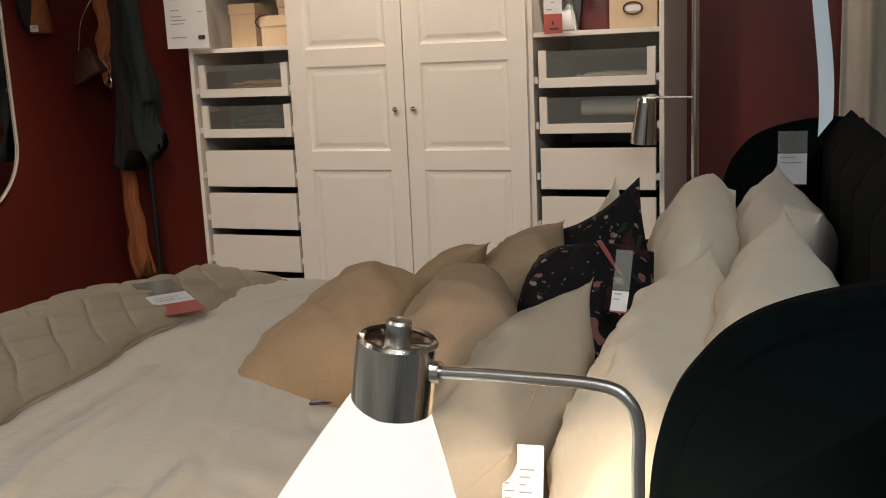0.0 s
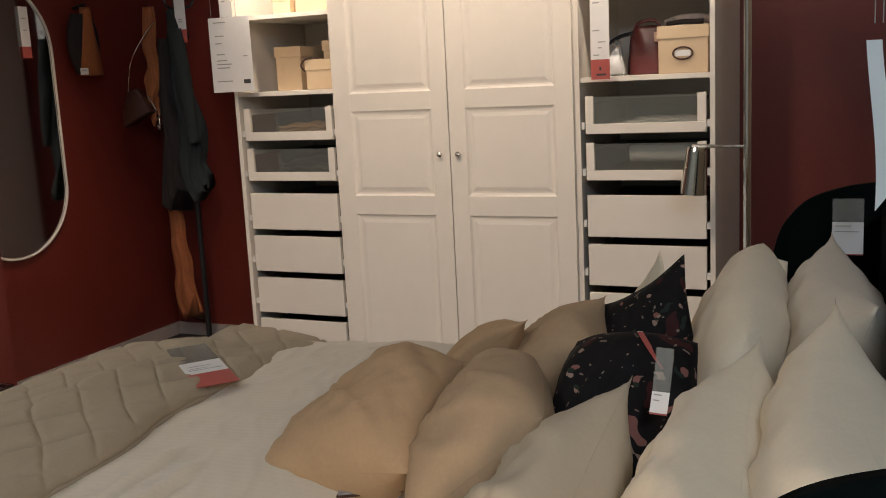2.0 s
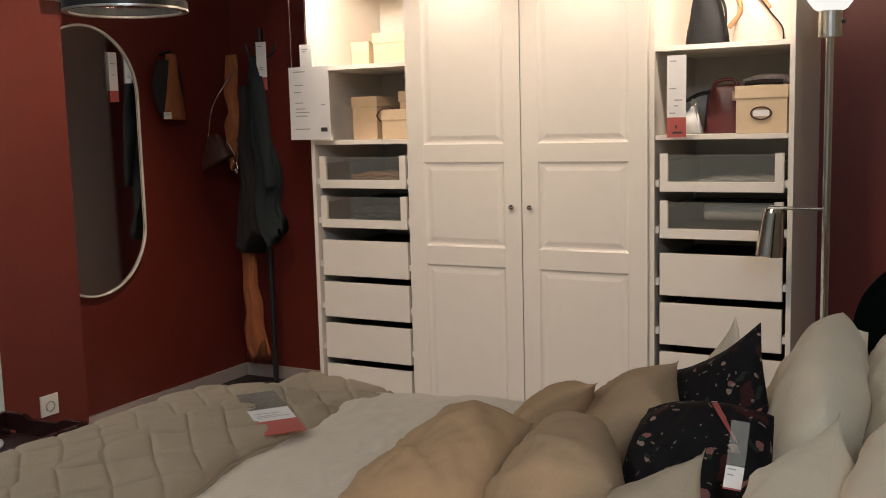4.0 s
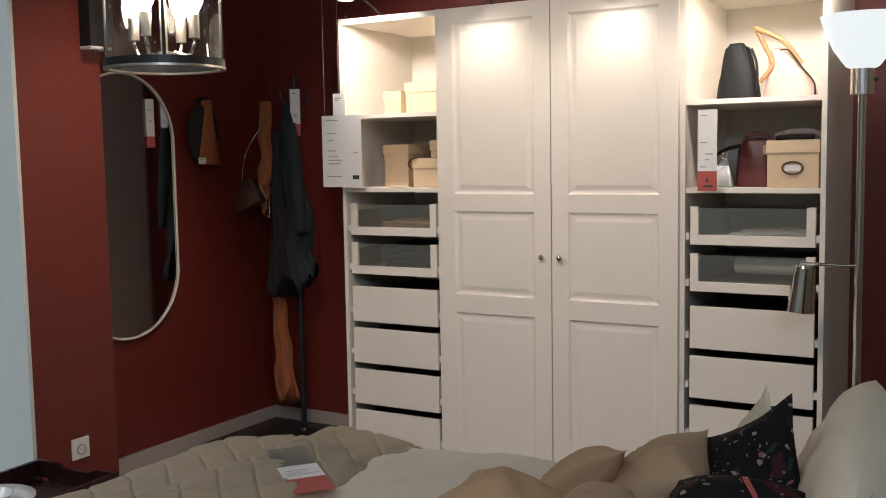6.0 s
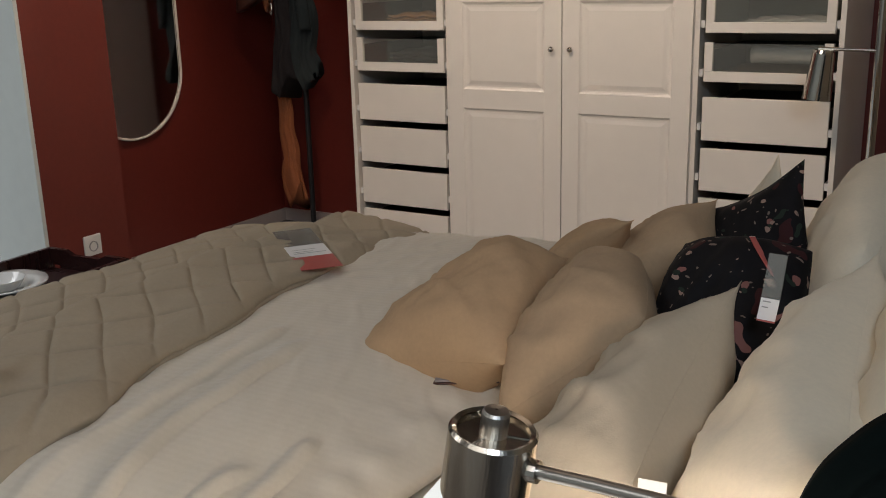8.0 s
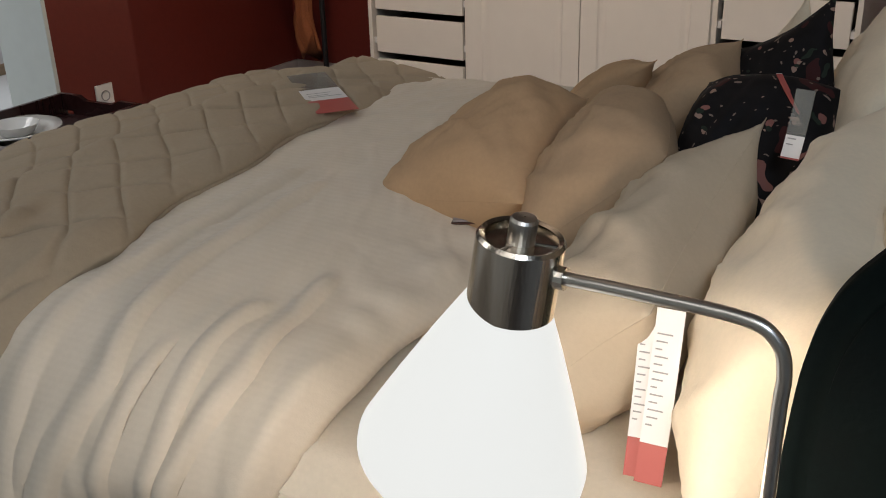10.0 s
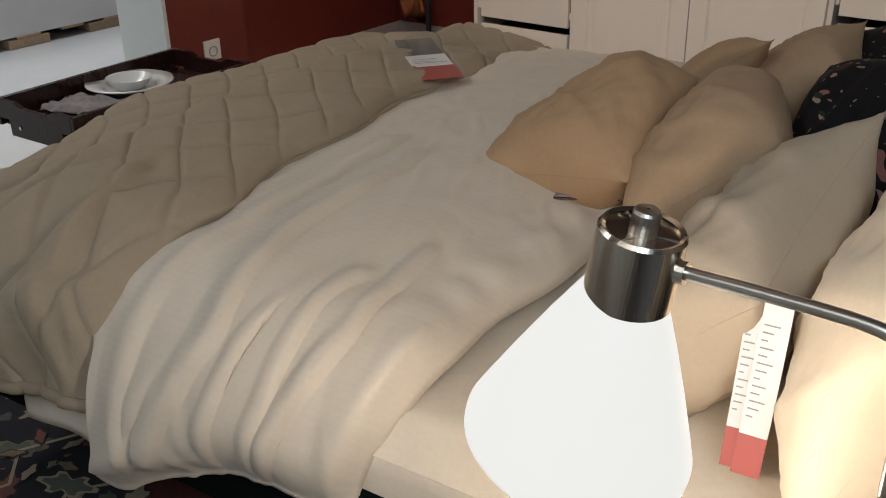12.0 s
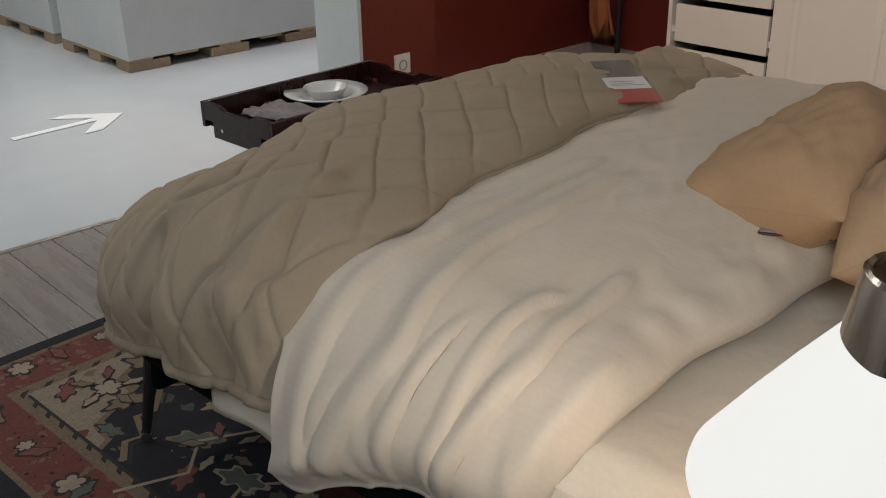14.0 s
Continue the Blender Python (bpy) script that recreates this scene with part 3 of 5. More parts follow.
def price_tag(m, w, h, red, rows, label="white hanging price tag with a red lower end", thick=0.0008, group="price tags", bend=0.0):
    """A card that hangs from its upper edge at the pose, facing -y."""
    t = thing("price_tag", label, "price tag", m, group)
    def card(z0, z1):
        return sheet_mesh(lambda u, v: (-w / 2 + u * w, bend * math.sin(9 * (z0 + v * (z1 - z0))), z0 + v * (z1 - z0)), 3, 10, thick)
    part("card", card(-h + red, 0.0), PAPER, t)
    if red:
        part("red_end", card(-h, -h + red - 0.0002), TAGRED, t)
    bars(t, -w / 2, w / 2, -0.001 - abs(bend), rows)
    return t


t = price_tag(pose(-0.948, -0.05, 1.597), 0.205, 0.305, 0, [(-0.02, 0.12, 0.42), (-0.075, 0.14, 0.36), (-0.105, 0.14, 0.3), (-0.15, 0.15, 0.35), (-0.16, 0.8, 0.9), (-0.175, 0.15, 0.4),
              (-0.19, 0.15, 0.5), (-0.205, 0.15, 0.45), (-0.26, 0.12, 0.5)], "large white price sheet hanging on wires beside the wardrobe")
part("barcode", box(0.055, 0.088, -0.0025, -0.0015, -0.272, -0.255), INK, t)
part("wire", rod((-0.085, 0, 0.0), (-0.085, 0, 1.4), 0.0008, 6), INKGREY, t)
part("wire", rod((0.03, 0.012, 0.0), (0.03, 0.012, 0.42), 0.0008, 6), INKGREY, t)
t = price_tag(pose(-0.963, -0.042, 1.69), 0.062, 0.092, 0, [(-0.02, 0.2, 0.7), (-0.03, 0.2, 0.5)], "small white price card above the price sheet")
part("wire", rod((0, 0.001, 0.0), (0, 0.001, 1.31), 0.0008, 6), INKGREY, t)
t = price_tag(pose(0.612, -0.03, 1.562), 0.068, 0.285, 0.07, [(-0.02, 0.15, 0.5), (-0.115, 0.12, 0.5), (-0.155, 0.4, 0.8), (-0.175, 0.4, 0.6), (-0.2, 0.15, 0.45)], "white price tag with red end on the wardrobe", bend=0.003)
bars(t, -0.034, 0.034, -0.003, [(-0.245, 0.45, 0.55), (-0.25, 0.45, 0.55), (-0.268, 0.3, 0.8)], INK, 0.007)
part("hook", rod((0, 0.001, -0.004), (0, 0.052, -0.004), 0.0015, 6), INKGREY, t)
price_tag(pose(-1.47, 0.30, 1.75), 0.060, 0.225, 0.06, [(-0.02, 0.2, 0.6), (-0.12, 0.3, 0.7), (-0.13, 0.3, 0.7)], "white and red price tag on the coat stand")

# ---- coat stand ----
# dark board added over the corner floor to stand in for the shade there
pf = thing("corner_shade_board", "added dark board standing in for shade on the corner floor", "platform")
part("board", box(WX + 0.015, -1.003, 0.02, 0.602, 0.0005, 0.022, 0.004), DARKWOOD, pf)
c = thing("coat_stand", "black metal coat stand in the corner", "coat stand", pose(-1.535, 0.38, 0.022))
part("pole", rod((0, 0, 0.01), (0, 0, 1.80), 0.014), BLACK, c)
part("base", lathe([(0.02, 0.045), (0.03, 0.03), (0.16, 0.016), (0.17, 0.0)], 32, None), BLACK, c)
for a in (20, 110, 200, 290):
    ca, sa = math.cos(radians(a)), math.sin(radians(a))
    part("hook", tube(arc([(0.012 * ca, 0.012 * sa, 1.66), (0.06 * ca, 0.06 * sa, 1.68), (0.075 * ca, 0.075 * sa, 1.73)]), 0.006), BLACK, c)


def hanging(name, label, cat, m, w0, w1, h, depth, material, seed, tail=0.0):
    """Cloth that falls from a hook: narrow above, wider below, with folds."""
    t = thing(name, label, cat, m, "clothes on the coat stand")
    def fn(a, k):
        z = 1 - k
        w = w0 + (w1 - w0) * sm(0, 1, z) + 0.02 * math.sin(4 * z + seed)
        f = 1 + 0.13 * math.sin(7 * a + seed + 2 * z) * z + 0.07 * math.sin(13 * a - 4 * z + seed)
        f += 0.45 * z * noise.noise((math.cos(a) * 1.3 + seed, math.sin(a) * 1.3, 3.2 * z))
        w += 0.06 * z * noise.noise((seed * 3, z * 5, 2))
        return (w / 2 * math.cos(a) * f + tail * z * z + 0.03 * noise.noise((seed, 4 * z, 7)), depth / 2 * math.sin(a) * f * (0.5 + 0.5 * z), -h * z + 0.05 * z * math.sin(2 * a + seed) + 0.02 * z * math.sin(5 * a))
    part("cloth", soft(fn, 54, 34), material, t, smooth=True)
    return t


coat = hanging("coat", "dark teal wool coat hanging on the coat stand", "coat", pose(-1.53, 0.33, 1.68), 0.05, 0.13, 0.84, 0.12, TEAL, 1.0, 0.07)
part("sleeve", soft(lambda a, k: (0.035 + 0.055 * (1 - k) + (0.022 + 0.016 * math.sin(2.6 * k)) * math.cos(a) * (1 + 0.1 * math.sin(3 * a + 9 * k)), -0.045 + 0.03 * math.sin(a) * (1 + 0.12 * math.sin(2 * a + 14 * k)), -0.62 + 0.53 * k), 28, 26), TEAL, coat, smooth=True)
part("collar", soft(lambda a, k: (0.012 + (0.032 + 0.02 * (1 - k)) * math.cos(a), (0.03 + 0.022 * (1 - k)) * math.sin(a), -0.13 + 0.13 * k + 0.015 * math.cos(2 * a)), 24, 8), TEAL, coat, smooth=True)
hanging("jacket", "charcoal jacket hanging on the coat stand", "jacket", pose(-1.60, 0.33, 1.55), 0.06, 0.15, 0.76, 0.15, DARKCLOTH, 2.4, 0.02)
hanging("scarf", "long rust wool scarf hanging on the coat stand", "scarf", pose(-1.645, 0.30, 1.70), 0.05, 0.075, 0.50, 0.05, RUST, 0.7, -0.03)
hanging("trousers", "rust brown trousers hanging down to the floor", "clothing", pose(-1.66, 0.37, 0.88), 0.09, 0.10, 0.66, 0.06, RUST, 3.3, 0.035)
b = thing("hanging_bag", "dark brown leather bag hanging by a thin strap", "handbag", pose(-1.715, 0.24, 1.15), "handbags")
bm = bag_body(0.19, 0.08, 0.13, 0.40, 0.3, 0.03)
bmesh.ops.transform(bm, matrix=pose(0, 0, 0.03, 0, -24, 0), verts=bm.verts[:])
part("body", bm, BROWNLEA, b, smooth=True)
part("strap", tube(arc([(-0.06, 0, 0.14), (-0.02, 0, 0.30), (0.06, 0.02, 0.42), (0.11, 0.04, 0.48)]), 0.003), CHROME, b)
part("strap", tube(arc([(0.06, 0, 0.14), (0.10, 0.01, 0.06), (0.12, 0.0, 0.0)]), 0.003), CHROME, b)
part("clip", lathe([(0.001, 0), (0.011, 0.002), (0.011, 0.008), (0.001, 0.01)], 12, pose(0.122, -0.01, -0.01, 90, 0, 0)), CHROME, b)

# hat hook with scarf on the mirror wall
h = thing("wall_scarf", "rust and dark cloth hanging from a wall hook", "scarf", pose(WX + 0.05, 0.10, 1.705))
part("hook", rod((-0.05, 0, 0.0), (0.02, 0, 0.012), 0.008), BLACK, h)
part("cloth", soft(lambda a, k: (0.02 + 0.022 * math.sin(a), (0.025 + 0.045 * (1 - k)) * math.cos(a) * (1 + 0.12 * math.sin(5 * a + 3 * k)), -0.31 * (1 - k)), 30, 16), RUST, h, "rust scarf", True)
part("bag", soft(lambda a, k: (0.0 + 0.03 * math.sin(a), -0.01 + (0.05 + 0.05 * math.sin(3.0 * k)) * math.cos(a), -0.27 * (1 - k) - 0.03), 30, 14), DARKCLOTH, h, "dark felt hat", True)
price_tag(pose(WX + 0.10, 0.025, 1.43, 0, 0, 90), 0.05, 0.03, 0, [(-0.01, 0.2, 0.7)], "small white tag on the wall scarf")

# ---- mirror ----
mi = thing("wall_mirror", "tall oval wall mirror with a thin pale metal rim", "mirror", pose(WX, -0.385, 1.214))
def oval(r, hw=0.30, hh=0.592):
    e = hh - hw
    pts = []
    for k in range(72):
        a = 2 * math.pi * k / 72
        pts.append((0.022, (hw + r) * math.cos(a), (e if math.sin(a) >= 0 else -e) + (hw + r) * math.sin(a)))
    return pts
bm = bmesh.new()
front = [bm.verts.new((0.018, y, z)) for x, y, z in oval(-0.002)]
back = [bm.verts.new((0.002, y, z)) for x, y, z in oval(-0.002)]
bm.faces.new(front)
bm.faces.new(back[::-1])
for k in range(72):
    bm.faces.new((front[k - 1], back[k - 1], back[k], front[k]))
bmesh.ops.recalc_face_normals(bm, faces=bm.faces[:])
part("glass", bm, MIRROR, mi, "silvered mirror glass")
ring = oval(0.004)
part("rim", tube([*ring, ring[0], ring[1]], 0.0058, 8), WHITE, mi, "thin pale rim", True)
price_tag(pose(WX + 0.026, -0.225, 1.70, 0, 0, 90), 0.05, 0.22, 0.05, [(-0.05, 0.2, 0.7), (-0.10, 0.3, 0.7)], "white price tag hanging on the mirror")
sb = thing("wall_speaker", "small dark wall box with a pale lower edge", "wall box", pose(-1.60, -0.80, 1.86))
part("body", box(-0.02, 0.06, -0.05, 0.05, 0.004, 0.20, 0.004), BLACK, sb)
part("edge", box(-0.02, 0.062, -0.052, 0.052, -0.008, 0.003, 0.002), PAPER, sb)

# ---- pendant ----
pd = thing("pendant_lamp", "smoked glass drum pendant lamp with lit bulbs", "pendant lamp", pose(-0.375, -1.62, 1.655) @ Matrix.Diagonal((0.76, 0.76, 0.9, 1)))
g = part("glass_shade", lathe([(0.196, 0.02), (0.198, 0.32)], 64, None), SMOKE, pd, "clear smoked glass drum", True)
g.visible_shadow = False
for k in range(4):
    a = radians(45 + 90 * k)
    part("post", rod((0.193 * math.cos(a), 0.193 * math.sin(a), 0.01), (0.193 * math.cos(a), 0.193 * math.sin(a), 0.33), 0.006, 8), BLACK, pd)
part("lower_ring", lathe([(0.203, 0.0), (0.203, 0.024), (0.186, 0.024), (0.186, 0.0), (0.203, 0.0)], 64), BLACK, pd, "dark metal ring")
part("lower_rim", lathe([(0.2045, -0.004), (0.2045, 0.002), (0.184, 0.002), (0.184, -0.004), (0.2045, -0.004)], 64), BRUSHED, pd)
part("upper_ring", lathe([(0.203, 0.315), (0.203, 0.335), (0.186, 0.335), (0.186, 0.315), (0.203, 0.315)], 64), BLACK, pd)
part("hub", lathe([(0.001, 0.035), (0.05, 0.037), (0.05, 0.045), (0.012, 0.05), (0.012, 1.49)], 24), BRUSHED, pd)
for k in range(4):
    a = radians(15 + 90 * k)
    ca, sa = math.cos(a), math.sin(a)
    ar = part("bulb_arm", tube(arc([(0.04 * ca, 0.04 * sa, 0.045), (0.09 * ca, 0.09 * sa, 0.035), (0.115 * ca, 0.115 * sa, 0.07), (0.115 * ca, 0.115 * sa, 0.09)]), 0.006), CHROME, pd)
    part("socket", rod((0.115 * ca, 0.115 * sa, 0.085), (0.115 * ca, 0.115 * sa, 0.15), 0.018, 16), BRUSHED, ar)
    part("bulb", lathe([(0.012, 0.15), (0.03, 0.18), (0.036, 0.21), (0.03, 0.24), (0.001, 0.255)], 18, pose(0.115 * ca, 0.115 * sa, 0)), GLOW, ar, "lit opal bulb", True)

# ---- floor lamp ----
fl = thing("floor_lamp", "chrome floor lamp with lit bowl and a reading arm", "floor lamp", pose(1.130, -0.15, 0))
part("base", lathe([(0.001, 0.028), (0.12, 0.026), (0.13, 0.018), (0.13, 0.0)], 40), CHROME, fl, smooth=False)
part("pole", rod((0, 0, 0.02), (0, 0, 1.59), 0.0125), CHROME, fl)
part("collar", rod((0, 0, 1.585), (0, 0, 1.665), 0.036, 24), BRUSHED, fl)
part("bowl", lathe([(0.036, 1.665), (0.05, 1.672), (0.088, 1.725), (0.12, 1.80), (0.128, 1.83)], 40), OPAL, fl, "lit white bowl shade", True)
part("switch", rod((0.036, -0.01, 1.63), (0.046, -0.013, 1.63), 0.006, 10), BLACK, fl)
arm = part("reading_arm", rod((0.012, 0, 1.043), (-0.175, -0.02, 1.048), 0.006), CHROME, fl)
part("reading_shade", lathe([(0.001, 0.0), (0.030, 0.0), (0.034, -0.01), (0.045, -0.155), (0.043, -0.155), (0.030, -0.008)], 48, pose(-0.158, -0.02, 1.044, 0, 5, 0)), CHROME, arm, "polished conical reading shade", False)

# ---- rug ----
BED = pose(1.44, -2.80, 0) @ pose(0, 0, 0, 0, 0, 4.0) @ pose(-1.44, 2.80, 0)


def rug_material():
    m = mat("woven_wool_rug", (0.5, 0.5, 0.5), 0.95, scale=160, vary=0.2, bump=0.5, bump_scale=500)
    n, l = m.node_tree.nodes, m.node_tree.links
    p = n["Principled BSDF"]
    co = next(k for k in n if k.type == "TEX_COORD")
    sep = n.new("ShaderNodeSeparateXYZ")
    l.new(co.outputs["Object"], sep.inputs[0])

    def math_(op, a, b=0.0):
        k = n.new("ShaderNodeMath")
        k.operation = op
        for i, v in enumerate((a, b)):
            if isinstance(v, (int, float)):
                k.inputs[i].default_value = v
            else:
                l.new(v, k.inputs[i])
        return k.outputs[0]

    def mix(f, a, b):
        k = n.new("ShaderNodeMix")
        k.data_type = "RGBA"
        l.new(f, k.inputs[0])
        for i, v in ((6, a), (7, b)):
            if isinstance(v, tuple):
                k.inputs[i].default_value = (*v, 1)
            else:
                l.new(v, k.inputs[i])
        return k.outputs[2]

    ripple, shift = n.new("ShaderNodeTexNoise"), n.new("ShaderNodeMix")
    ripple.inputs["Scale"].default_value, ripple.inputs["Detail"].default_value = 22, 3
    shift.data_type = "VECTOR"
    shift.inputs[0].default_value = 0.05
    l.new(co.outputs["Object"], ripple.inputs["Vector"])
    l.new(co.outputs["Object"], shift.inputs[4])
    l.new(ripple.outputs["Color"], shift.inputs[5])
    warped = shift.outputs[1]

    def cells(scale, limit, keep=0.0):
        v = n.new("ShaderNodeTexVoronoi")
        v.distance, v.inputs["Scale"].default_value = "MANHATTAN", scale
        l.new(warped, v.inputs["Vector"])
        f = math_("LESS_THAN", v.outputs["Distance"], limit)
        if keep:
            s = n.new("ShaderNodeSeparateColor")
            l.new(v.outputs["Color"], s.inputs[0])
            f = math_("MULTIPLY", f, math_("LESS_THAN", s.outputs[0], keep))
        return f
    ax, ay = math_("ABSOLUTE", sep.outputs[0]), math_("ABSOLUTE", sep.outputs[1])
    edge = math_("MINIMUM", math_("SUBTRACT", 1.37, ax), math_("SUBTRACT", 0.925, ay))
    # dark ground with pale and coloured sprays
    navy, cream, red, tan, green = (0.010, 0.010, 0.014), (0.27, 0.215, 0.15), (0.15, 0.042, 0.03), (0.18, 0.125, 0.075), (0.07, 0.08, 0.06)
    ground = mix(cells(13, 0.36, 0.5), navy, green)
    ground = mix(cells(17, 0.30, 0.45), ground, (0.20, 0.17, 0.14))
    ground = mix(cells(15, 0.3, 0.3), ground, (0.18, 0.07, 0.05))
    # cream spandrels at the corners with a stepped rim
    wob = math_("MULTIPLY", math_("PINGPONG", math_("MULTIPLY", sep.outputs[0], 1.0), 0.07), 0.9)
    corner = math_("ADD", math_("SUBTRACT", 1.37, ax), math_("SUBTRACT", 0.925, ay))
    corner = math_("ADD", corner, wob)
    span = mix(cells(13, 0.42, 0.55), cream, tan)
    span = mix(cells(19, 0.26, 0.4), span, red)
    f1, f2 = math_("LESS_THAN", corner, 0.78), math_("LESS_THAN", corner, 0.81)
    field = mix(f1, mix(f2, ground, tan), span)
    # red centre
    mid = math_("ADD", math_("MULTIPLY", ax, 0.6), ay)
    field = mix(math_("LESS_THAN", mid, 0.72), field, mix(math_("LESS_THAN", mid, 0.70), cream, mix(cells(10, 0.3, 0.5), (0.10, 0.02, 0.018), (0.17, 0.05, 0.035))))
    band = mix(cells(24, 0.42, 0.55), red, (0.20, 0.085, 0.055))
    band = mix(cells(31, 0.36, 0.5), band, tan)
    band = mix(cells(38, 0.26, 0.45), band, navy)
    steps = math_("GREATER_THAN", math_("FRACT", math_("MULTIPLY", math_("ADD", sep.outputs[0], sep.outputs[1]), 16.0)), 0.3)
    guard = mix(steps, (0.02, 0.018, 0.018), tan)
    out = mix(math_("LESS_THAN", edge, 0.222), field, guard)
    out = mix(math_("LESS_THAN", edge, 0.205), out, tan)
    out = mix(math_("LESS_THAN", edge, 0.185), out, band)
    out = mix(math_("LESS_THAN", edge, 0.06), out, tan)
    out = mix(math_("LESS_THAN", edge, 0.045), out, navy)
    noise_ = next(k for k in n if k.type == "TEX_NOISE")
    tone = n.new("ShaderNodeMapRange")
    tone.inputs["To Min"].default_value, tone.inputs["To Max"].default_value = 0.40, 1.15
    l.new(noise_.outputs["Fac"], tone.inputs[0])
    sc = n.new("ShaderNodeVectorMath")
    sc.operation = "SCALE"
    l.new(out, sc.inputs[0])
    l.new(tone.outputs[0], sc.inputs["Scale"])
    l.new(sc.outputs[0], p.inputs["Base Color"])
    return m


RUG = rug_material()
rg = thing("rug", "patterned oriental wool rug in red, cream and navy", "rug", BED @ pose(0.46, -2.06, 0))
part("woven_field", box(-1.37, 1.37, -0.925, 0.925, -0.006, 0.009, 0.003), RUG, rg)
CREAMWOOL = mat("cream_wool_motif", (0.26, 0.21, 0.15), 0.95, scale=200, vary=0.25, bump=0.4)
INKWOOL = mat("black_wool_outline", (0.02, 0.016, 0.016), 0.95, scale=200, vary=0.25, bump=0.4)


def rosette(x, y, r, petals, z=0.0092):
    bm = bmesh.new()
    n = petals * 6
    pts = []
    for k in range(n):
        a = 2 * math.pi * k / n
        q = r * (0.58 + 0.42 * abs(math.cos(petals * a / 2)) ** 0.7)
        pts.append((x + q * math.cos(a), y + q * math.sin(a)))
    inner = [(x + (px - x) * 0.74, y + (py - y) * 0.74) for px, py in pts]
    a = [bm.verts.new((*q, z)) for q in pts]
    b = [bm.verts.new((*q, z + 0.0006)) for q in inner]
    for k in range(n):
        bm.faces.new((a[k - 1], a[k], b[k], b[k - 1]))
    part("rosette_outline", bm, INKWOOL, rg)
    bm = bmesh.new()
    bm.faces.new([bm.verts.new((*q, z + 0.0007)) for q in inner])
    part("rosette", bm, CREAMWOOL, rg)


PINKWOOL = mat("dull_pink_wool_motif", (0.14, 0.05, 0.04), 0.95, scale=200, vary=0.25, bump=0.4)
GREENWOOL = mat("sage_wool_motif", (0.075, 0.085, 0.065), 0.95, scale=200, vary=0.25, bump=0.4)
TANWOOL = mat("tan_wool_motif", (0.15, 0.11, 0.065), 0.95, scale=200, vary=0.25, bump=0.4)


def spray(x, y, turn, size, colour, lobes=5, rim=None):
    """A jagged leaf lying in the pile, with a lighter or darker rim."""
    n = lobes * 4
    def line(grow, z):
        out = []
        for k in range(n):
            a = 2 * math.pi * k / n
            q = size * grow * (0.45 + 0.35 * abs(math.cos(a)) + 0.2 * (1 if k % 4 < 2 else -0.35))
            c, s_ = q * math.cos(a), 0.62 * q * math.sin(a)
            out.append((x + c * math.cos(turn) - s_ * math.sin(turn), y + c * math.sin(turn) + s_ * math.cos(turn), z))
        return out
    over = 0.00003 * len(rg.children)
    for name_, grow, z, m in (("leaf_rim", 1.0, 0.0093 + over, rim or INKWOOL), ("leaf", 0.80, 0.0096 + over, colour)):
        bm = bmesh.new()
        bm.faces.new([bm.verts.new(q) for q in line(grow, z)])
        part(name_, bm, m, rg)


def ribbon(points, w, colour, z=0.0096):
    bm = bmesh.new()
    rows = []
    for i, (px, py) in enumerate(points):
        a, b = points[max(i - 1, 0)], points[min(i + 1, len(points) - 1)]
        d = Vector((b[0] - a[0], b[1] - a[1])).normalized()
        rows.append((bm.verts.new((px - d.y * w, py + d.x * w, z)), bm.verts.new((px + d.y * w, py - d.x * w, z))))
    for a, b in zip(rows, rows[1:]):
        bm.faces.new((a[0], b[0], b[1], a[1]))
    part("outline_band", bm, colour, rg)


for x, y, turn, size, colour, rim in ((-0.72, -0.60, 0.6, 0.085, GREENWOOL, TANWOOL), (-0.62, -0.70, 2.2, 0.075, PINKWOOL, INKWOOL), (-0.80, -0.47, 1.2, 0.07, CREAMWOOL, INKWOOL),
                                      (-0.52, -0.62, 0.2, 0.09, GREENWOOL, CREAMWOOL), (-0.66, -0.45, 2.8, 0.08, CREAMWOOL, INKWOOL), (-0.45, -0.74, 1.0, 0.06, PINKWOOL, CREAMWOOL),
                                      (-1.10, -0.48, 0.4, 0.10, TANWOOL, INKWOOL), (-0.98, -0.62, 1.4, 0.085, TANWOOL, INKWOOL), (-1.14, -0.70, 2.4, 0.07, PINKWOOL, INKWOOL),
                                      (-0.90, -0.72, 0.2, 0.06, GREENWOOL, INKWOOL), (-0.36, -0.58, 2.0, 0.08, CREAMWOOL, INKWOOL), (-0.26, -0.70, 0.9, 0.08, PINKWOOL, CREAMWOOL)):
    spray(0.96 * x, 0.90 * y, turn, 0.82 * size, colour, 6, rim)
for k in range(9):
    spray(-1.11 + 0.20 * k, -0.800, 0.9 * k, 0.045, (TANWOOL, PINKWOOL, GREENWOOL)[k % 3], 4)
for k in range(3):
    spray(-1.275, -0.56 + 0.22 * k, 1.1 * k, 0.045, (PINKWOOL, TANWOOL)[k % 2], 4)
STEP = [(-0.74, -0.69), (-0.80, -0.65), (-0.79, -0.61), (-0.87, -0.58), (-0.86, -0.54), (-0.94, -0.47), (-0.90, -0.42), (-0.99, -0.34), (-0.95, -0.28)]
ribbon(STEP, 0.008, TANWOOL)
ribbon([(x + 0.022, y + 0.004) for x, y in STEP], 0.004, INKWOOL, 0.0101)
ribbon([(-0.42, -0.50), (-0.48, -0.57), (-0.44, -0.66), (-0.50, -0.76)], 0.005, CREAMWOOL)
ribbon([(-0.66, -0.76), (-0.60, -0.62), (-0.68, -0.54), (-0.60, -0.40)], 0.005, CREAMWOOL, 0.0104)
ribbon([(-1.14, -0.705), (1.14, -0.705)], 0.004, INKWOOL)
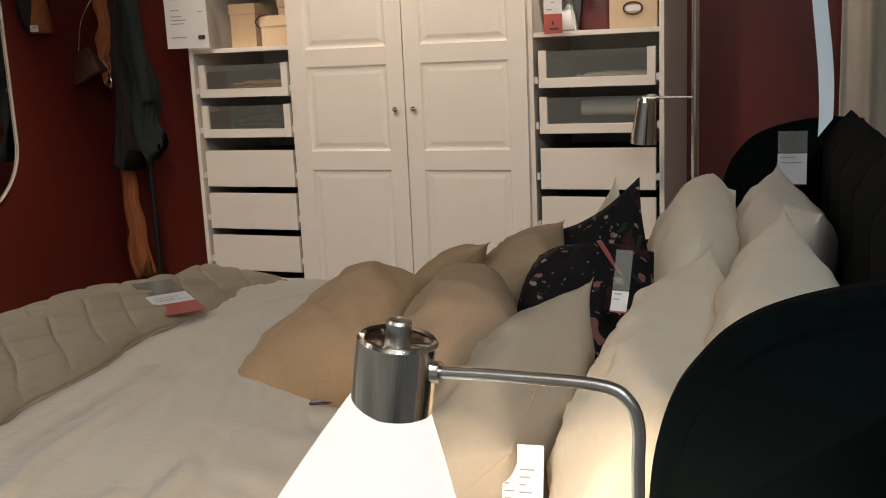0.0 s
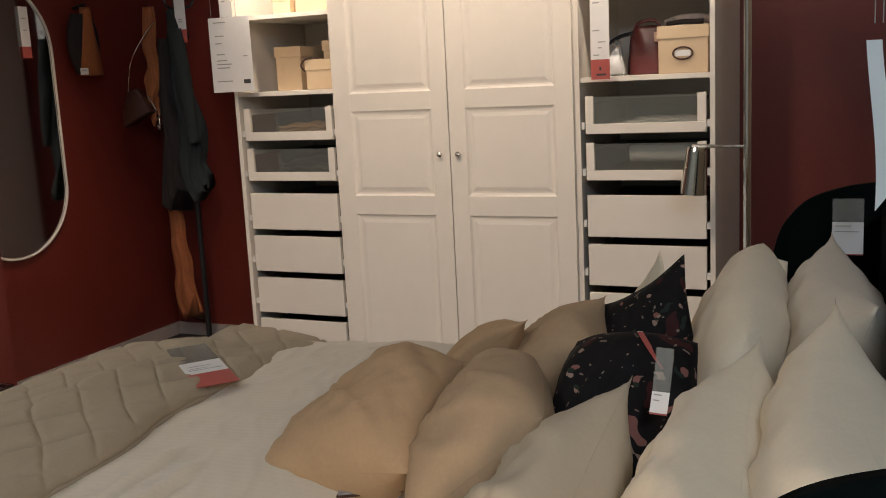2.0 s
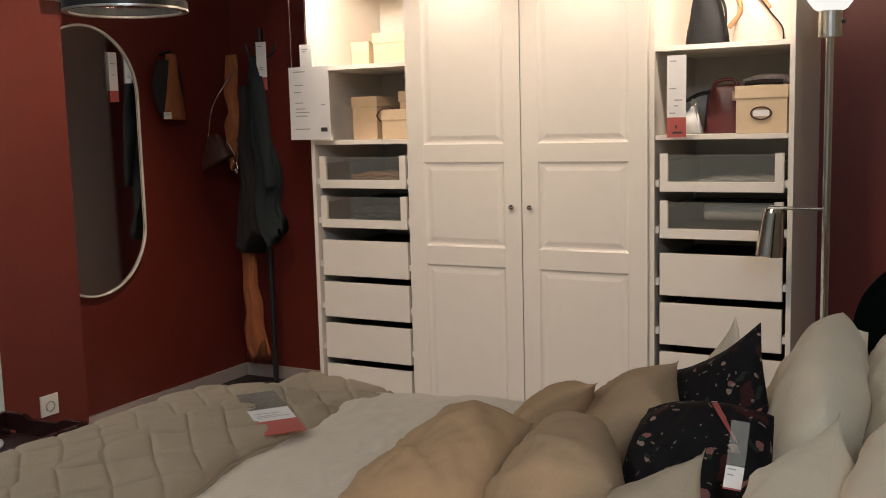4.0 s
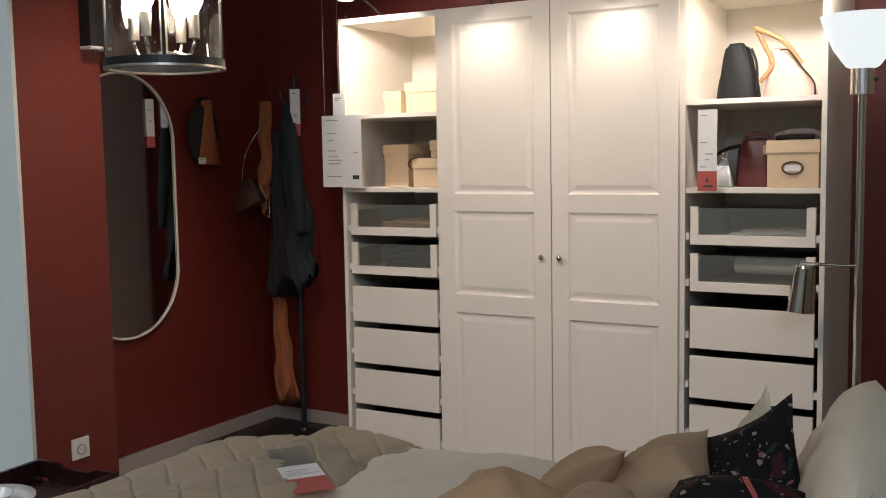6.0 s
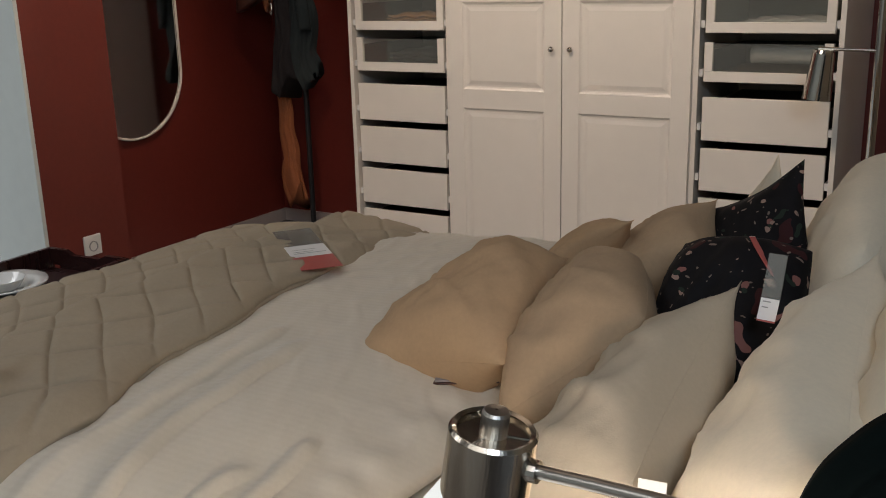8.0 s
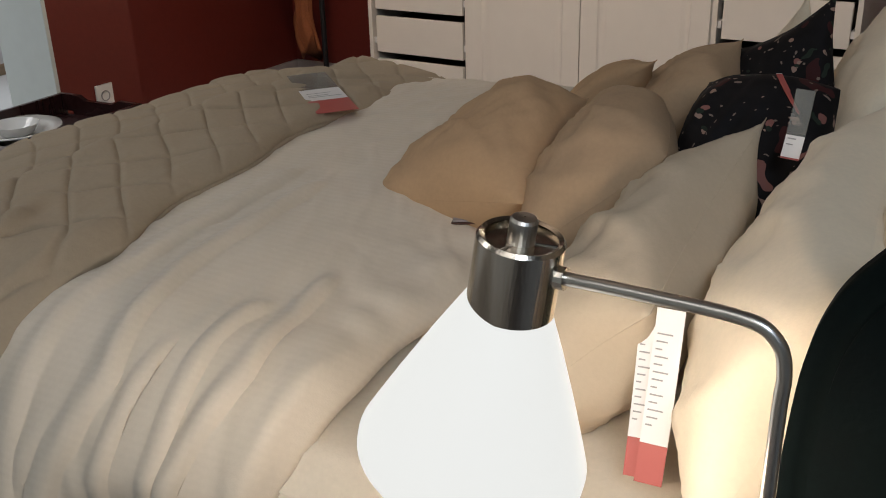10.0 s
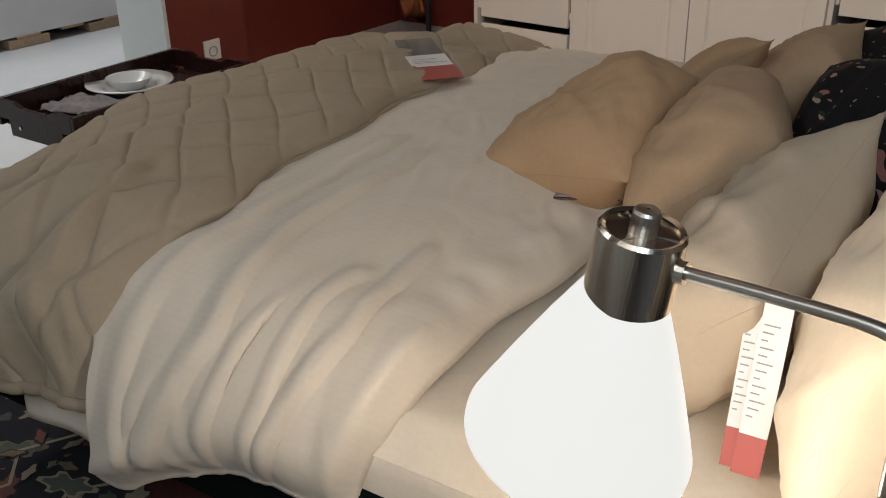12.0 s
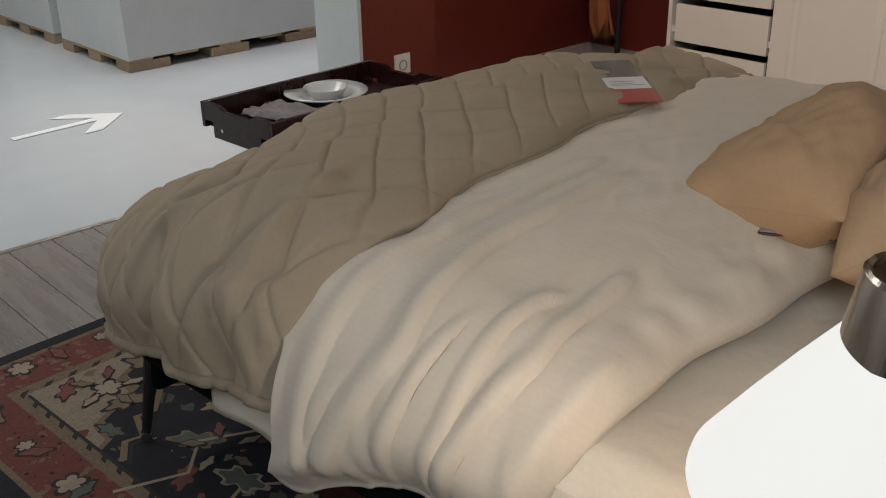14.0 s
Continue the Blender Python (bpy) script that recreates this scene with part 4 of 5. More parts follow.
for k in range(8):
    rosette(-1.15 + 0.20 * k, -0.805, 0.026 if k % 2 else 0.042, 6 if k % 2 else 5)
for k in range(4):
    rosette(-1.275, -0.66 + 0.22 * k, 0.026 if k % 2 else 0.042, 6)
rosette(-1.03, -0.56, 0.045, 5)
for cx, cy in ((-1.03, -0.56), (-0.97, -0.28), (-0.62, -0.52)):
    for k in range(5):
        spray(cx + 0.075 * math.cos(1.26 * k), cy + 0.06 * math.sin(1.26 * k), 1.26 * k, 0.034, (TANWOOL, CREAMWOOL, PINKWOOL)[k % 3], 4)
rosette(-1.02, -0.30, 0.05, 6)

# ---- bed ----
bed = thing("bed", "dark green velvet bed with a winged channel headboard", "bed", BED)
WING = [(1.435, 0.10), (1.432, 0.80), (1.439, 0.885), (1.454, 0.937), (1.475, 0.970), (1.503, 0.999), (1.545, 1.021), (1.61, 1.038), (1.68, 1.045), (1.75, 1.04), (1.76, 0.10)]


def wing(y0, y1):
    bm = bmesh.new()
    pts = arc([(x, 0, z) for x, z in WING[1:-1]], 6)
    line = [(WING[0][0], WING[0][1])] + [(q.x, q.z) for q in pts] + [WING[-1]]
    a = [bm.verts.new((x, y0, z)) for x, z in line]
    b = [bm.verts.new((x, y1, z)) for x, z in line]
    bm.faces.new(a)
    bm.faces.new(b[::-1])
    for k in range(len(a)):
        bm.faces.new((a[k - 1], b[k - 1], b[k], a[k]))
    bmesh.ops.recalc_face_normals(bm, faces=bm.faces[:])
    sharp = [e for e in bm.edges if abs(e.verts[0].co.y - e.verts[1].co.y) < 1e-6]
    bmesh.ops.bevel(bm, geom=sharp, offset=0.024, segments=4, affect="EDGES")
    return bm


part("wing", wing(-2.84, -2.765), VELVET, bed, "rounded velvet wing", True)
part("wing", wing(-1.19, -1.115), VELVET, bed, "rounded velvet wing", True)
N = 6
for k in range(N):
    y0 = -2.765 + k * (1.575 / N)
    y1 = y0 + 1.575 / N
    def channel(u, v, y0=y0, y1=y1):
        a = math.pi * u
        z = 0.25 + v * 0.80
        round_top = 0.05 * sm(0.93, 1.0, v)
        return (1.685 - 0.007 * math.sin(a) + round_top, (y0 + y1) / 2 - (y1 - y0) / 2 * math.cos(a), z - 0.002 * (1 - math.sin(a)) * v)
    part("channel", sheet_mesh(channel, 12, 24, 0.02), VELVET, bed, smooth=True)
part("headboard_back", box(1.695, 1.76, -2.765, -1.19, 0.10, 1.035, 0.02), VELVET, bed)
part("side_rail", box(-0.20, 1.45, -2.750, -2.70, 0.32, 0.452, 0.014), VELVET, bed)
part("side_rail", box(-0.25, 1.45, -1.33, -1.29, 0.15, 0.285, 0.012), VELVET, bed)
part("foot_rail", box(-0.29, -0.25, -2.66, -1.29, 0.15, 0.285, 0.012), VELVET, bed)
part("slatted_base", box(-0.20, 1.5, -2.69, -1.33, 0.33, 0.399), DARKWOOD, bed)
for lx, ly in ((-0.31, -2.672), (-0.31, -1.28), (1.5, -2.64), (1.5, -1.31)):
    lg = part("leg", rod((lx, ly, 0.03), (lx + 0.045, ly + 0.03, 0.29), 0.010, 14, None, 0.019), BLACK, bed)
    part("foot_cap", rod((lx, ly, 0.008), (lx, ly, 0.031), 0.013, 14), CHROME, lg)

mt = thing("mattress", "mattress in an ecru fitted sheet", "mattress", BED)


def mattress_top(u, v):
    x, y = -0.22 + u * 1.86, -2.735 + v * 1.52
    w = 0.004 * noise.noise((x * 3, y * 5, 1)) + 0.0025 * noise.noise((x * 9, y * 22, 4))
    k = min(x + 0.22, 1.64 - x, y + 2.735, -1.215 - y)
    return x, y, 0.562 - 0.05 * (1 - sm(0, 0.06, k)) ** 2 + w


part("top", sheet_mesh(mattress_top, 120, 90), SHEET, mt, smooth=True)
part("sheet_drop", sheet_mesh(lambda u, v: (0.13 + 0.27 * u, -2.756 - 0.005 * math.sin(9 * u) - 0.008 * (1 - v), 0.325 + 0.012 * math.sin(5 * u) + v * 0.20), 30, 12, 0.004), SHEET, mt, smooth=True)
part("body", box(-0.22, 1.64, -2.735, -1.215, 0.40, 0.53, 0.04, None, 5), SHEET, mt, smooth=True)

# ---- duvet and quilt ----
MIDY = -1.975       # middle line of the bed


def fall(s, r):
    """How far out and down a cover has gone, s metres of cloth past the edge."""
    a = min(s / r, math.pi / 2)
    return r * math.sin(a), r * (1 - math.cos(a)) + max(s - r * math.pi / 2, 0)


def drape(x, s, half, foot, r, top, lift):
    """A cover over the bed: x along it, s across it from the middle line, positive towards the lamp side."""
    dx, dy = max(foot + r - x, 0), max(abs(s) - (half - r), 0)
    d = (dx ** 4 + dy ** 4) ** 0.25
    side = 1 if s > 0 else -1
    if d == 0:
        return x, MIDY - s, top + lift
    out, down = fall(d, r)
    h = math.hypot(dx, dy)
    ux, uy = dx / h, dy / h
    a = min(d / r, math.pi / 2)
    out += 0.10 * max(d - r * math.pi / 2, 0) + lift * math.sin(a)
    return (max(x, foot + r) - ux * out, MIDY - side * (min(abs(s), half - r) + uy * out), top - down + lift * math.cos(a))


def crease(n, k=3.0):
    """A soft ridge where the noise passes through nought."""
    return math.exp(-(n * k) ** 2)


def ridge(x, s, line, width, height):
    """A pinched fold along a line of (x, s): steep on one side, soft on the other, fading at both ends."""
    best = 0.0
    for (xa, sa), (xb, sb) in zip(line, line[1:]):
        ex, es = xb - xa, sb - sa
        ln = math.hypot(ex, es)
        t = ((x - xa) * ex + (s - sa) * es) / ln ** 2
        d = ((x - xa) * es - (s - sa) * ex) / ln
        q = 1 if (xa, sa) != line[0] or t > 0 else math.exp(-(t * ln / (3 * width)) ** 2)
        q *= 1 if (xb, sb) != line[-1] or t < 1 else math.exp(-((t - 1) * ln / (3 * width)) ** 2)
        if -0.02 <= t <= 1.02 or q < 1:
            w = width * (0.55 if d > 0 else 1.5)
            best = max(best, q * math.exp(-(d / w) ** 2))
    return height * best


DUVET_FOLDS = (([(0.55, 0.26), (0.555, 0.56), (0.60, 0.72), (0.51, 0.86)], 0.024, 0.018), ([(0.75, 0.50), (0.77, 0.68), (0.71, 0.80), (0.61, 0.96)], 0.017, 0.017),
               ([(0.71, 0.60), (0.70, 0.76), (0.65, 0.88)], 0.015, 0.013), ([(0.50, 0.80), (0.40, 0.97)], 0.022, 0.013), ([(0.65, 0.70), (0.60, 0.86)], 0.013, 0.011),
               ([(0.47, 0.20), (0.47, 0.55), (0.47, 0.82)], 0.030, 0.016), ([(0.85, 0.66), (0.80, 0.84), (0.76, 0.98)], 0.020, 0.012), ([(0.55, 0.86), (0.52, 1.0)], 0.014, 0.012))


def duvet_edges(v):
    right = 0.872 + 0.012 * math.sin(11 * v) + 0.006 * math.sin(37 * v) + 0.03 * sm(0.74, 0.58, v) - 0.008 * sm(0.70, 0.80, v) - 0.03 * sm(0.92, 1, v)
    left = 0.05 + 0.35 * sm(0.77, 0.89, v) - 0.080 * sm(0.94, 1.0, v)
    return left, right


def duvet_top(x, s, right):
    """The lie of the duvet's upper face over the mattress."""
    e = min(max((right - x) / 0.055, 0), 1)
    puff = 0.040 * math.sqrt(max(1 - (1 - e) ** 2, 0)) + 0.004 + 0.038 * sm(0, 0.32, right - x)
    soft_ = 0.016 * noise.noise((x * 2.4, s * 2.0, 9)) + 0.006 * noise.noise((x * 6, s * 5, 3)) * e
    tuck = 0.007 * math.sin(s * 62 + 3 * noise.noise((s * 6, 1, 1))) * math.exp(-((right - x) / 0.055) ** 2) * e
    bent = x + 0.012 * noise.noise((x * 6, s * 7, 33))
    fold = sum(ridge(bent, s, f[0], 0.62 * f[1], 0.85 * f[2]) for f in DUVET_FOLDS)
    fold += 0.0045 * crease(noise.noise(((x - 0.12 * s) * 6 + 3, s * 1.6, 5)), 5.5) * sm(0.45, 0.75, s)
    fold += 0.0030 * crease(noise.noise(((x - 0.15 * s) * 22 + 3, s * 2.6, 15)), 2.6) * sm(0.35, 0.65, s)
    fold += 0.0035 * crease(noise.noise((x * 8 + 2 * s, s * 5 + 2 * x, 19)), 4.0) + 0.0025 * crease(noise.noise((x * 15 - 4 * s, s * 9, 29)), 4.0)
    crown = 0.022 * (1 - (s / 0.8) ** 2)
    return puff + (soft_ + fold) * sm(0, 0.5, e) + tuck + crown


def duvet_at(u, v):
    left, right = duvet_edges(v)
    x = left + u * (right - left)
    hem = 0.296 + 0.115 * sm(0.36, 0.62, x) + 0.03 * sm(0.6, 0.95, x) + 0.006 * math.sin(31 * x)
    s = -0.90 + v * (0.90 + 0.635 + 0.204 + 0.44 - hem)
    lift = duvet_top(x, s, right) * (1 - 0.75 * sm(0.955, 1.0, v)) * (0.4 + 0.6 * sm(0, 0.06, v))
    return drape(x, s, 0.765, -0.33, 0.13, 0.570, lift)


dv = thing("duvet", "rumpled ivory satin-stripe duvet folded over the bed", "duvet", BED)
duvet_cover = part("cover", sheet_mesh(duvet_at, 190, 300, 0.010), LINEN_SATIN, dv, smooth=True)
part("hem", tube([Vector(duvet_at(k / 90, 1.0)) + Vector((0, 0.004, 0)) for k in range(91)], 0.0045, 8), LINEN_SATIN, dv, smooth=True)
part("hem", tube([Vector(duvet_at(1.0, k / 140)) for k in range(141)], 0.006, 8), LINEN_SATIN, dv, smooth=True)


def quilt_edge(v):
    """How far the quilt reaches up the bed, v from the far hem to the near one."""
    return (0.335 + 0.065 * (1 - sm(0.0, 0.26, v)) + 0.05 * sm(0.52, 0.84, v) + 0.02 * sm(0.80, 0.87, v) + 0.022 * sm(0.88, 1, v)
            + 0.010 * math.sin(23 * v) + 0.016 * noise.noise((v * 9, 3, 3)))


QUILT_FOLDS = (([(0.25, 0.60), (0.30, 0.72), (0.36, 0.80)], 0.030, 0.020), ([(0.30, 0.72), (0.42, 0.70)], 0.020, 0.024), ([(0.34, 0.80), (0.30, 0.86), (0.27, 1.00)], 0.026, 0.020),
               ([(0.20, 0.82), (0.19, 1.0)], 0.03, 0.010), ([(0.12, -0.45), (0.32, -0.60)], 0.022, 0.014), ([(0.02, -0.60), (0.30, -0.66)], 0.020, 0.012),
               ([(0.16, -0.25), (0.36, -0.50)], 0.018, 0.015), ([(-0.05, 0.70), (-0.08, 0.95)], 0.02, 0.010))


def quilt_at(u, v):
    right = quilt_edge(v)
    left = -0.50
    x = left + u * (right - left)
    hem = 0.372 + 0.080 * sm(-0.25, 0.40, x)
    s = -0.90 + v * (0.90 + 0.585 + 0.251 + 0.42 - hem)
    a, b = (x + 0.7 * s + 0.02 * noise.noise((x * 5, s * 5, 2))) / 0.14, (x - 1.0 * s + 0.02 * noise.noise((x * 5, s * 5, 4))) / 0.12
    seam = min(abs(math.sin(math.pi * a)), abs(math.sin(math.pi * b)))
    pad = (0.0072 + 0.003 * sm(0.3, 0.8, s)) * sm(0, 0.42, seam) ** 0.6 - 0.0018 * crease(seam, 8)
    soft_ = 0.018 * noise.noise((x * 2.2 + 4, s * 1.8, 1)) + 0.008 * noise.noise((x * 7, s * 5, 6)) + 0.005 * noise.noise((x * 17, s * 13, 8))
    rumple = 0.009 * crease(noise.noise(((x + 0.4 * s) * 10, s * 3.5, 14)), 2.8) * sm(0.35, 0.75, s)
    rumple += 0.012 * crease(noise.noise((x * 3.0, (s + 0.5 * x) * 6, 22)), 2.6) * sm(0.2, 0.55, -s)
    fold = sum(ridge(x, s, *f) for f in QUILT_FOLDS)
    e = min(max((right - x) / 0.05, 0), 1)
    under = 0.066 * sm(0.0, 0.12, x) + 0.016 + 0.022 * (1 - (s / 0.8) ** 2)
    hollow = 0.03 * math.exp(-((x + 0.05) / 0.28) ** 2)
    lift = under + hollow + 0.020 * math.sqrt(max(1 - (1 - e) ** 2, 0)) + (soft_ + rumple + fold + pad) * (0.35 + 0.65 * e)
    lift *= (1 - 0.35 * sm(0.95, 1.0, v)) * (1 - 0.10 * sm(0.15, 0.62, -s)) * (1 - 0.45 * sm(0.0, -0.30, x) * sm(0.1, 0.55, s))
    lift -= 0.034 * sm(-0.05, 0.25, x) * sm(0.05, 0.5, -s)
    return drape(x, s, 0.745, -0.345, 0.16, 0.578 - 0.030 * sm(0.0, -0.28, x) * sm(0.1, 0.55, s), lift)


qt = thing("quilt", "taupe diamond-quilted bedspread across the foot of the bed", "bedspread", BED)
quilt_cover = part("cover", sheet_mesh(quilt_at, 220, 360, 0.005), QUILTED, qt, smooth=True)
part("hem", tube([Vector(quilt_at(k / 90, 1.0)) + Vector((0, -0.004, -0.004)) for k in range(91)], 0.012, 8), QUILTHEM, qt, "darker bound hem", True)
part("edge_binding", tube([Vector(quilt_at(1.0, k / 160)) + Vector((0.002, 0, -0.004)) for k in range(161)], 0.006, 8), QUILTED, qt, smooth=True)


def top_of(cloth, x, y, r=0.05):
    """The highest point of a cloth round a place."""
    return max((p.z for p in (BED @ v.co for v in cloth.data.vertices) if abs(p.x - x) < r and abs(p.y - y) < r), default=0.62)


# ---- pillows ----
def pillow(name, label, corners, puff, material, seed=0, pinch=0.19, group="pillows on the bed", blunt=0.0):
    """A filled case between four corners (lower near, lower far, upper far, upper near)."""
    a, b, c, d = (Vector(q) for q in corners)
    centre = (a + b + c + d) / 4
    nrm = ((b - a).cross(d - a)).normalized()
    t = thing(name, label, "pillow", Matrix.Translation(centre), group)
    bm = bmesh.new()
    n = 44

    def at(i, j, side):
        u, v = i / n, j / n
        p, q = 2 * u - 1, 2 * v - 1
        su, sv = math.copysign(abs(p) ** 0.94, p) / 2 + 0.5, math.copysign(abs(q) ** 0.94, q) / 2 + 0.5
        base = a.lerp(b, su).lerp(d.lerp(c, su), sv) - centre
        base *= 1 - pinch * ((1 - p * p) * q ** 6 + (1 - q * q) * p ** 6) * 0.9
        base *= 1 - blunt * p * p * q * q
        prof = max((1 - abs(p) ** 2.3) * (1 - abs(q) ** 2.3), 0.0) ** 0.56 * (1 - 0.5 * abs(p * q) ** 2.5)
        crease = 0.0
        crease_ = lambda v: math.exp(-(v * 4) ** 2)
        for k, (cx, cy) in enumerate(((-1, -1), (1, -1), (1, 1), (-1, 1))):
            rr = math.hypot(p - cx, q - cy)
            ang = math.atan2(q - cy, p - cx)
            crease += 0.13 * (1 - abs(math.sin(ang * 6 + seed + k))) ** 2 * sm(0.05, 0.3, rr) * math.exp(-rr * 2.4) * prof
        lump = 0.14 * noise.noise((p * 1.3 + seed, q * 1.3, side)) + 0.03 * noise.noise((p * 4 + seed, q * 4, side + 3))
        fold = 0.10 * crease_(noise.noise((p * 2.4 + q * 1.3 + seed, q * 0.8 - p * 0.3, 5 + side))) + 0.05 * crease_(noise.noise((p * 4 - q * 3 + seed, q * 2, 9 + side)))
        hgt = puff * prof * (0.92 + lump + fold) + puff * crease
        return base + nrm * side * hgt + Vector((0, 0, -0.012 * (1 - q) * prof))
    for side in (1, -1):
        rows = [[bm.verts.new(at(i, j, side)) for i in range(n + 1)] for j in range(n + 1)]
        for j in range(n):
            for i in range(n):
                f = (rows[j][i], rows[j][i + 1], rows[j + 1][i + 1], rows[j + 1][i])
                bm.faces.new(f if side > 0 else f[::-1])
    bmesh.ops.remove_doubles(bm, verts=bm.verts[:], dist=0.0004)
    bmesh.ops.recalc_face_normals(bm, faces=bm.faces[:])
    part("case", bm, material, t, smooth=True)
    seam = []
    for i in range(n + 1):
        seam.append(at(i, 0, 1))
    for j in range(1, n + 1):
        seam.append(at(n, j, 1))
    for i in range(n - 1, -1, -1):
        seam.append(at(i, n, 1))
    for j in range(n - 1, -1, -1):
        seam.append(at(0, j, 1))
    part("seam", tube([0.9985 * q for q in seam], 0.0006, 6), material, t, smooth=True)
    return t


pillow("back_pillow", "large ivory pillow standing against the headboard", ((1.50, -2.74, 0.60), (1.45, -2.04, 0.60), (1.503, -2.00, 0.978), (1.61, -2.76, 0.95)), 0.105, LINEN_WHITE, 1)
pillow("back_pillow", "large ivory satin pillow standing against the headboard", ((1.46, -1.93, 0.60), (1.40, -1.27, 0.60), (1.458, -1.325, 0.962), (1.56, -1.93, 0.95)), 0.10, LINEN_SATIN, 2)
pillow("front_pillow", "large ivory pillow leaning on the back pillows", ((1.35, -2.78, 0.59), (1.29, -2.06, 0.59), (1.400, -2.025, 0.920), (1.475, -2.76, 0.90)), 0.112, LINEN_WHITE, 3)
pillow("front_pillow", "large ivory pillow leaning on the back pillows", ((1.28, -2.00, 0.56), (1.19, -1.22, 0.56), (1.330, -1.28, 0.985), (1.385, -2.00, 0.925)), 0.088, LINEN_WHITE, 4, 0.10, blunt=0.20)
case = bpy.data.objects["front_pillow.001"]
part("flap", sheet_mesh(lambda u, v: (0.005 + 0.075 * u, 0.235 + 0.012 * v + 0.006 * math.sin(6 * u), 0.172 - 0.035 * u * v + 0.012 * u - 0.055 * (1 - v) * (0.35 + u)), 8, 6, 0.002), LINEN_WHITE, case, "folded open pillowcase flap", True)
pillow("grey_pillow", "pale grey pillow propped before the ivory pillows", ((1.06, -2.67, 0.59), (1.07, -2.13, 0.60), (1.239, -2.160, 0.885), (1.245, -2.61, 0.785)), 0.104, GREIGE, 5)
pillow("floral_cushion", "black floral print cushion with pink blossoms", ((1.30, -2.18, 0.64), (1.06, -2.13, 0.66), (1.085, -1.955, 0.890), (1.315, -1.965, 0.905)), 0.078, FLORAL, 6, 0.05, blunt=0.13)
pillow("floral_cushion", "black floral print cushion standing on its corner", ((1.30, -1.74, 0.66), (1.06, -1.84, 0.68), (1.02, -1.66, 0.855), (1.225, -1.70, 0.978)), 0.065, FLORAL, 12)
pillow("cream_cushion", "cream cushion behind the floral cushion", ((1.22, -1.46, 0.64), (1.06, -1.60, 0.65), (1.04, -1.50, 0.79), (1.158, -1.595, 0.966)), 0.045, LINEN_WHITE, 7)
pillow("taupe_pillow", "taupe pillow lying against the other pillows", ((0.92, -1.92, 0.66), (0.80, -1.48, 0.67), (1.070, -1.68, 0.888), (1.10, -1.88, 0.855)), 0.074, TAUPE, 8, 0.12)
pillow("taupe_pillow", "taupe pillow lying against the other pillows", ((0.91, -2.32, 0.65), (0.86, -1.90, 0.66), (1.015, -1.93, 0.850), (1.13, -2.21, 0.83)), 0.102, TAUPE, 9, 0.03, blunt=0.12)
pillow("ochre_pillow", "ochre beige pillow resting on the duvet", ((0.562, -2.205, 0.656), (0.62, -1.80, 0.69), (0.882, -1.945, 0.818), (0.90, -2.235, 0.722)), 0.112, OCHRE, 10, 0.04)
pillow("ochre_pillow", "ochre beige pillow slumped behind another one", ((0.72, -1.82, 0.70), (0.68, -1.50, 0.69), (0.87, -1.60, 0.775), (0.950, -1.80, 0.862)), 0.052, OCHRE, 11)


# ---- small things on the bed ----
def flat_tag(name, label, m, w, h, red, clear=0.0, rows=(), curl=0.0):
    t = thing(name, label, "price tag", m, "tags on the bedding")
    def piece(v0, v1, dz=0.0):
        return sheet_mesh(lambda u, v: ((u - 0.5) * w, v0 + v * (v1 - v0), dz + curl * ((v0 + v * (v1 - v0)) / h) ** 2), 4, 10, 0.0012)
    part("card", piece(red + 0.0004, h - clear), PAPER, t)
    part("red_end", piece(0, red), TAGRED, t, "red printed end")
    if clear:
        part("sleeve", piece(h - clear + 0.0004, h), FILM, t, "clear plastic sleeve")
    bm = None
    for y, a, b in rows:
        q = (-w / 2 + a * w, -w / 2 + b * w, y - 0.0008, y + 0.0008, 0.0014 + curl * (y / h) ** 2, 0.0019 + curl * (y / h) ** 2)
        bm = box(*q, 0, bm) if bm else box(*q)
    if bm:
        tagged(part("print_bars", bm, INKGREY, t), kind="stuff")
    return t


lines = [(0.065 + 0.0085 * k, 0.12, 0.35 + 0.4 * ((k * 7) % 5) / 5) for k in range(int(0.130 / 0.0085))]
tag_near, tag_far = top_of(quilt_cover, 0.275, -1.88, 0.025), top_of(quilt_cover, 0.055, -1.71, 0.03)
flat_tag("bed_tag", "plastic-sleeved tag with red end lying on the quilt", pose(0.285, -1.89, tag_near + 0.003, math.degrees(math.atan2(tag_far - tag_near, 0.28)), 0, 52), 0.092, 0.285, 0.085, 0.12, [(0.105, 0.1, 0.9), (0.115, 0.1, 0.6), (0.13, 0.1, 0.7)], 0.004)
flat_tag("pillow_tag", "long folded price tag with red end beside the pillow", pose(1.268, -2.650, 0.600, 66, 0, 6), 0.031, 0.195, 0.044, 0, lines[:13], 0.02)
flat_tag("pillow_tag", "long folded price tag with red end beside the pillow", pose(1.247, -2.637, 0.594, 66, 0, 10), 0.024, 0.180, 0.044, 0, lines[:11], 0.02)
flat_tag("red_leaflet", "narrow red leaflet standing between the pillows", pose(1.304, -2.517, 0.60, 45, 25, 12), 0.03, 0.20, 0.199, 0)
flat_tag("cushion_tag", "white tag lying over the floral cushion", pose(1.278, -2.175, 0.835, 62, 0, -8), 0.026, 0.095, 0.002, 0.062, [(0.02 + 0.008 * k, 0.15, 0.5 + 0.1 * (k % 3)) for k in range(2)], 0.012)
flat_tag("cushion_tag", "narrow red tag lying over the floral cushion", pose(1.262, -2.05, 0.865, 35, 10, 60), 0.012, 0.075, 0.074, 0, curl=0.006)
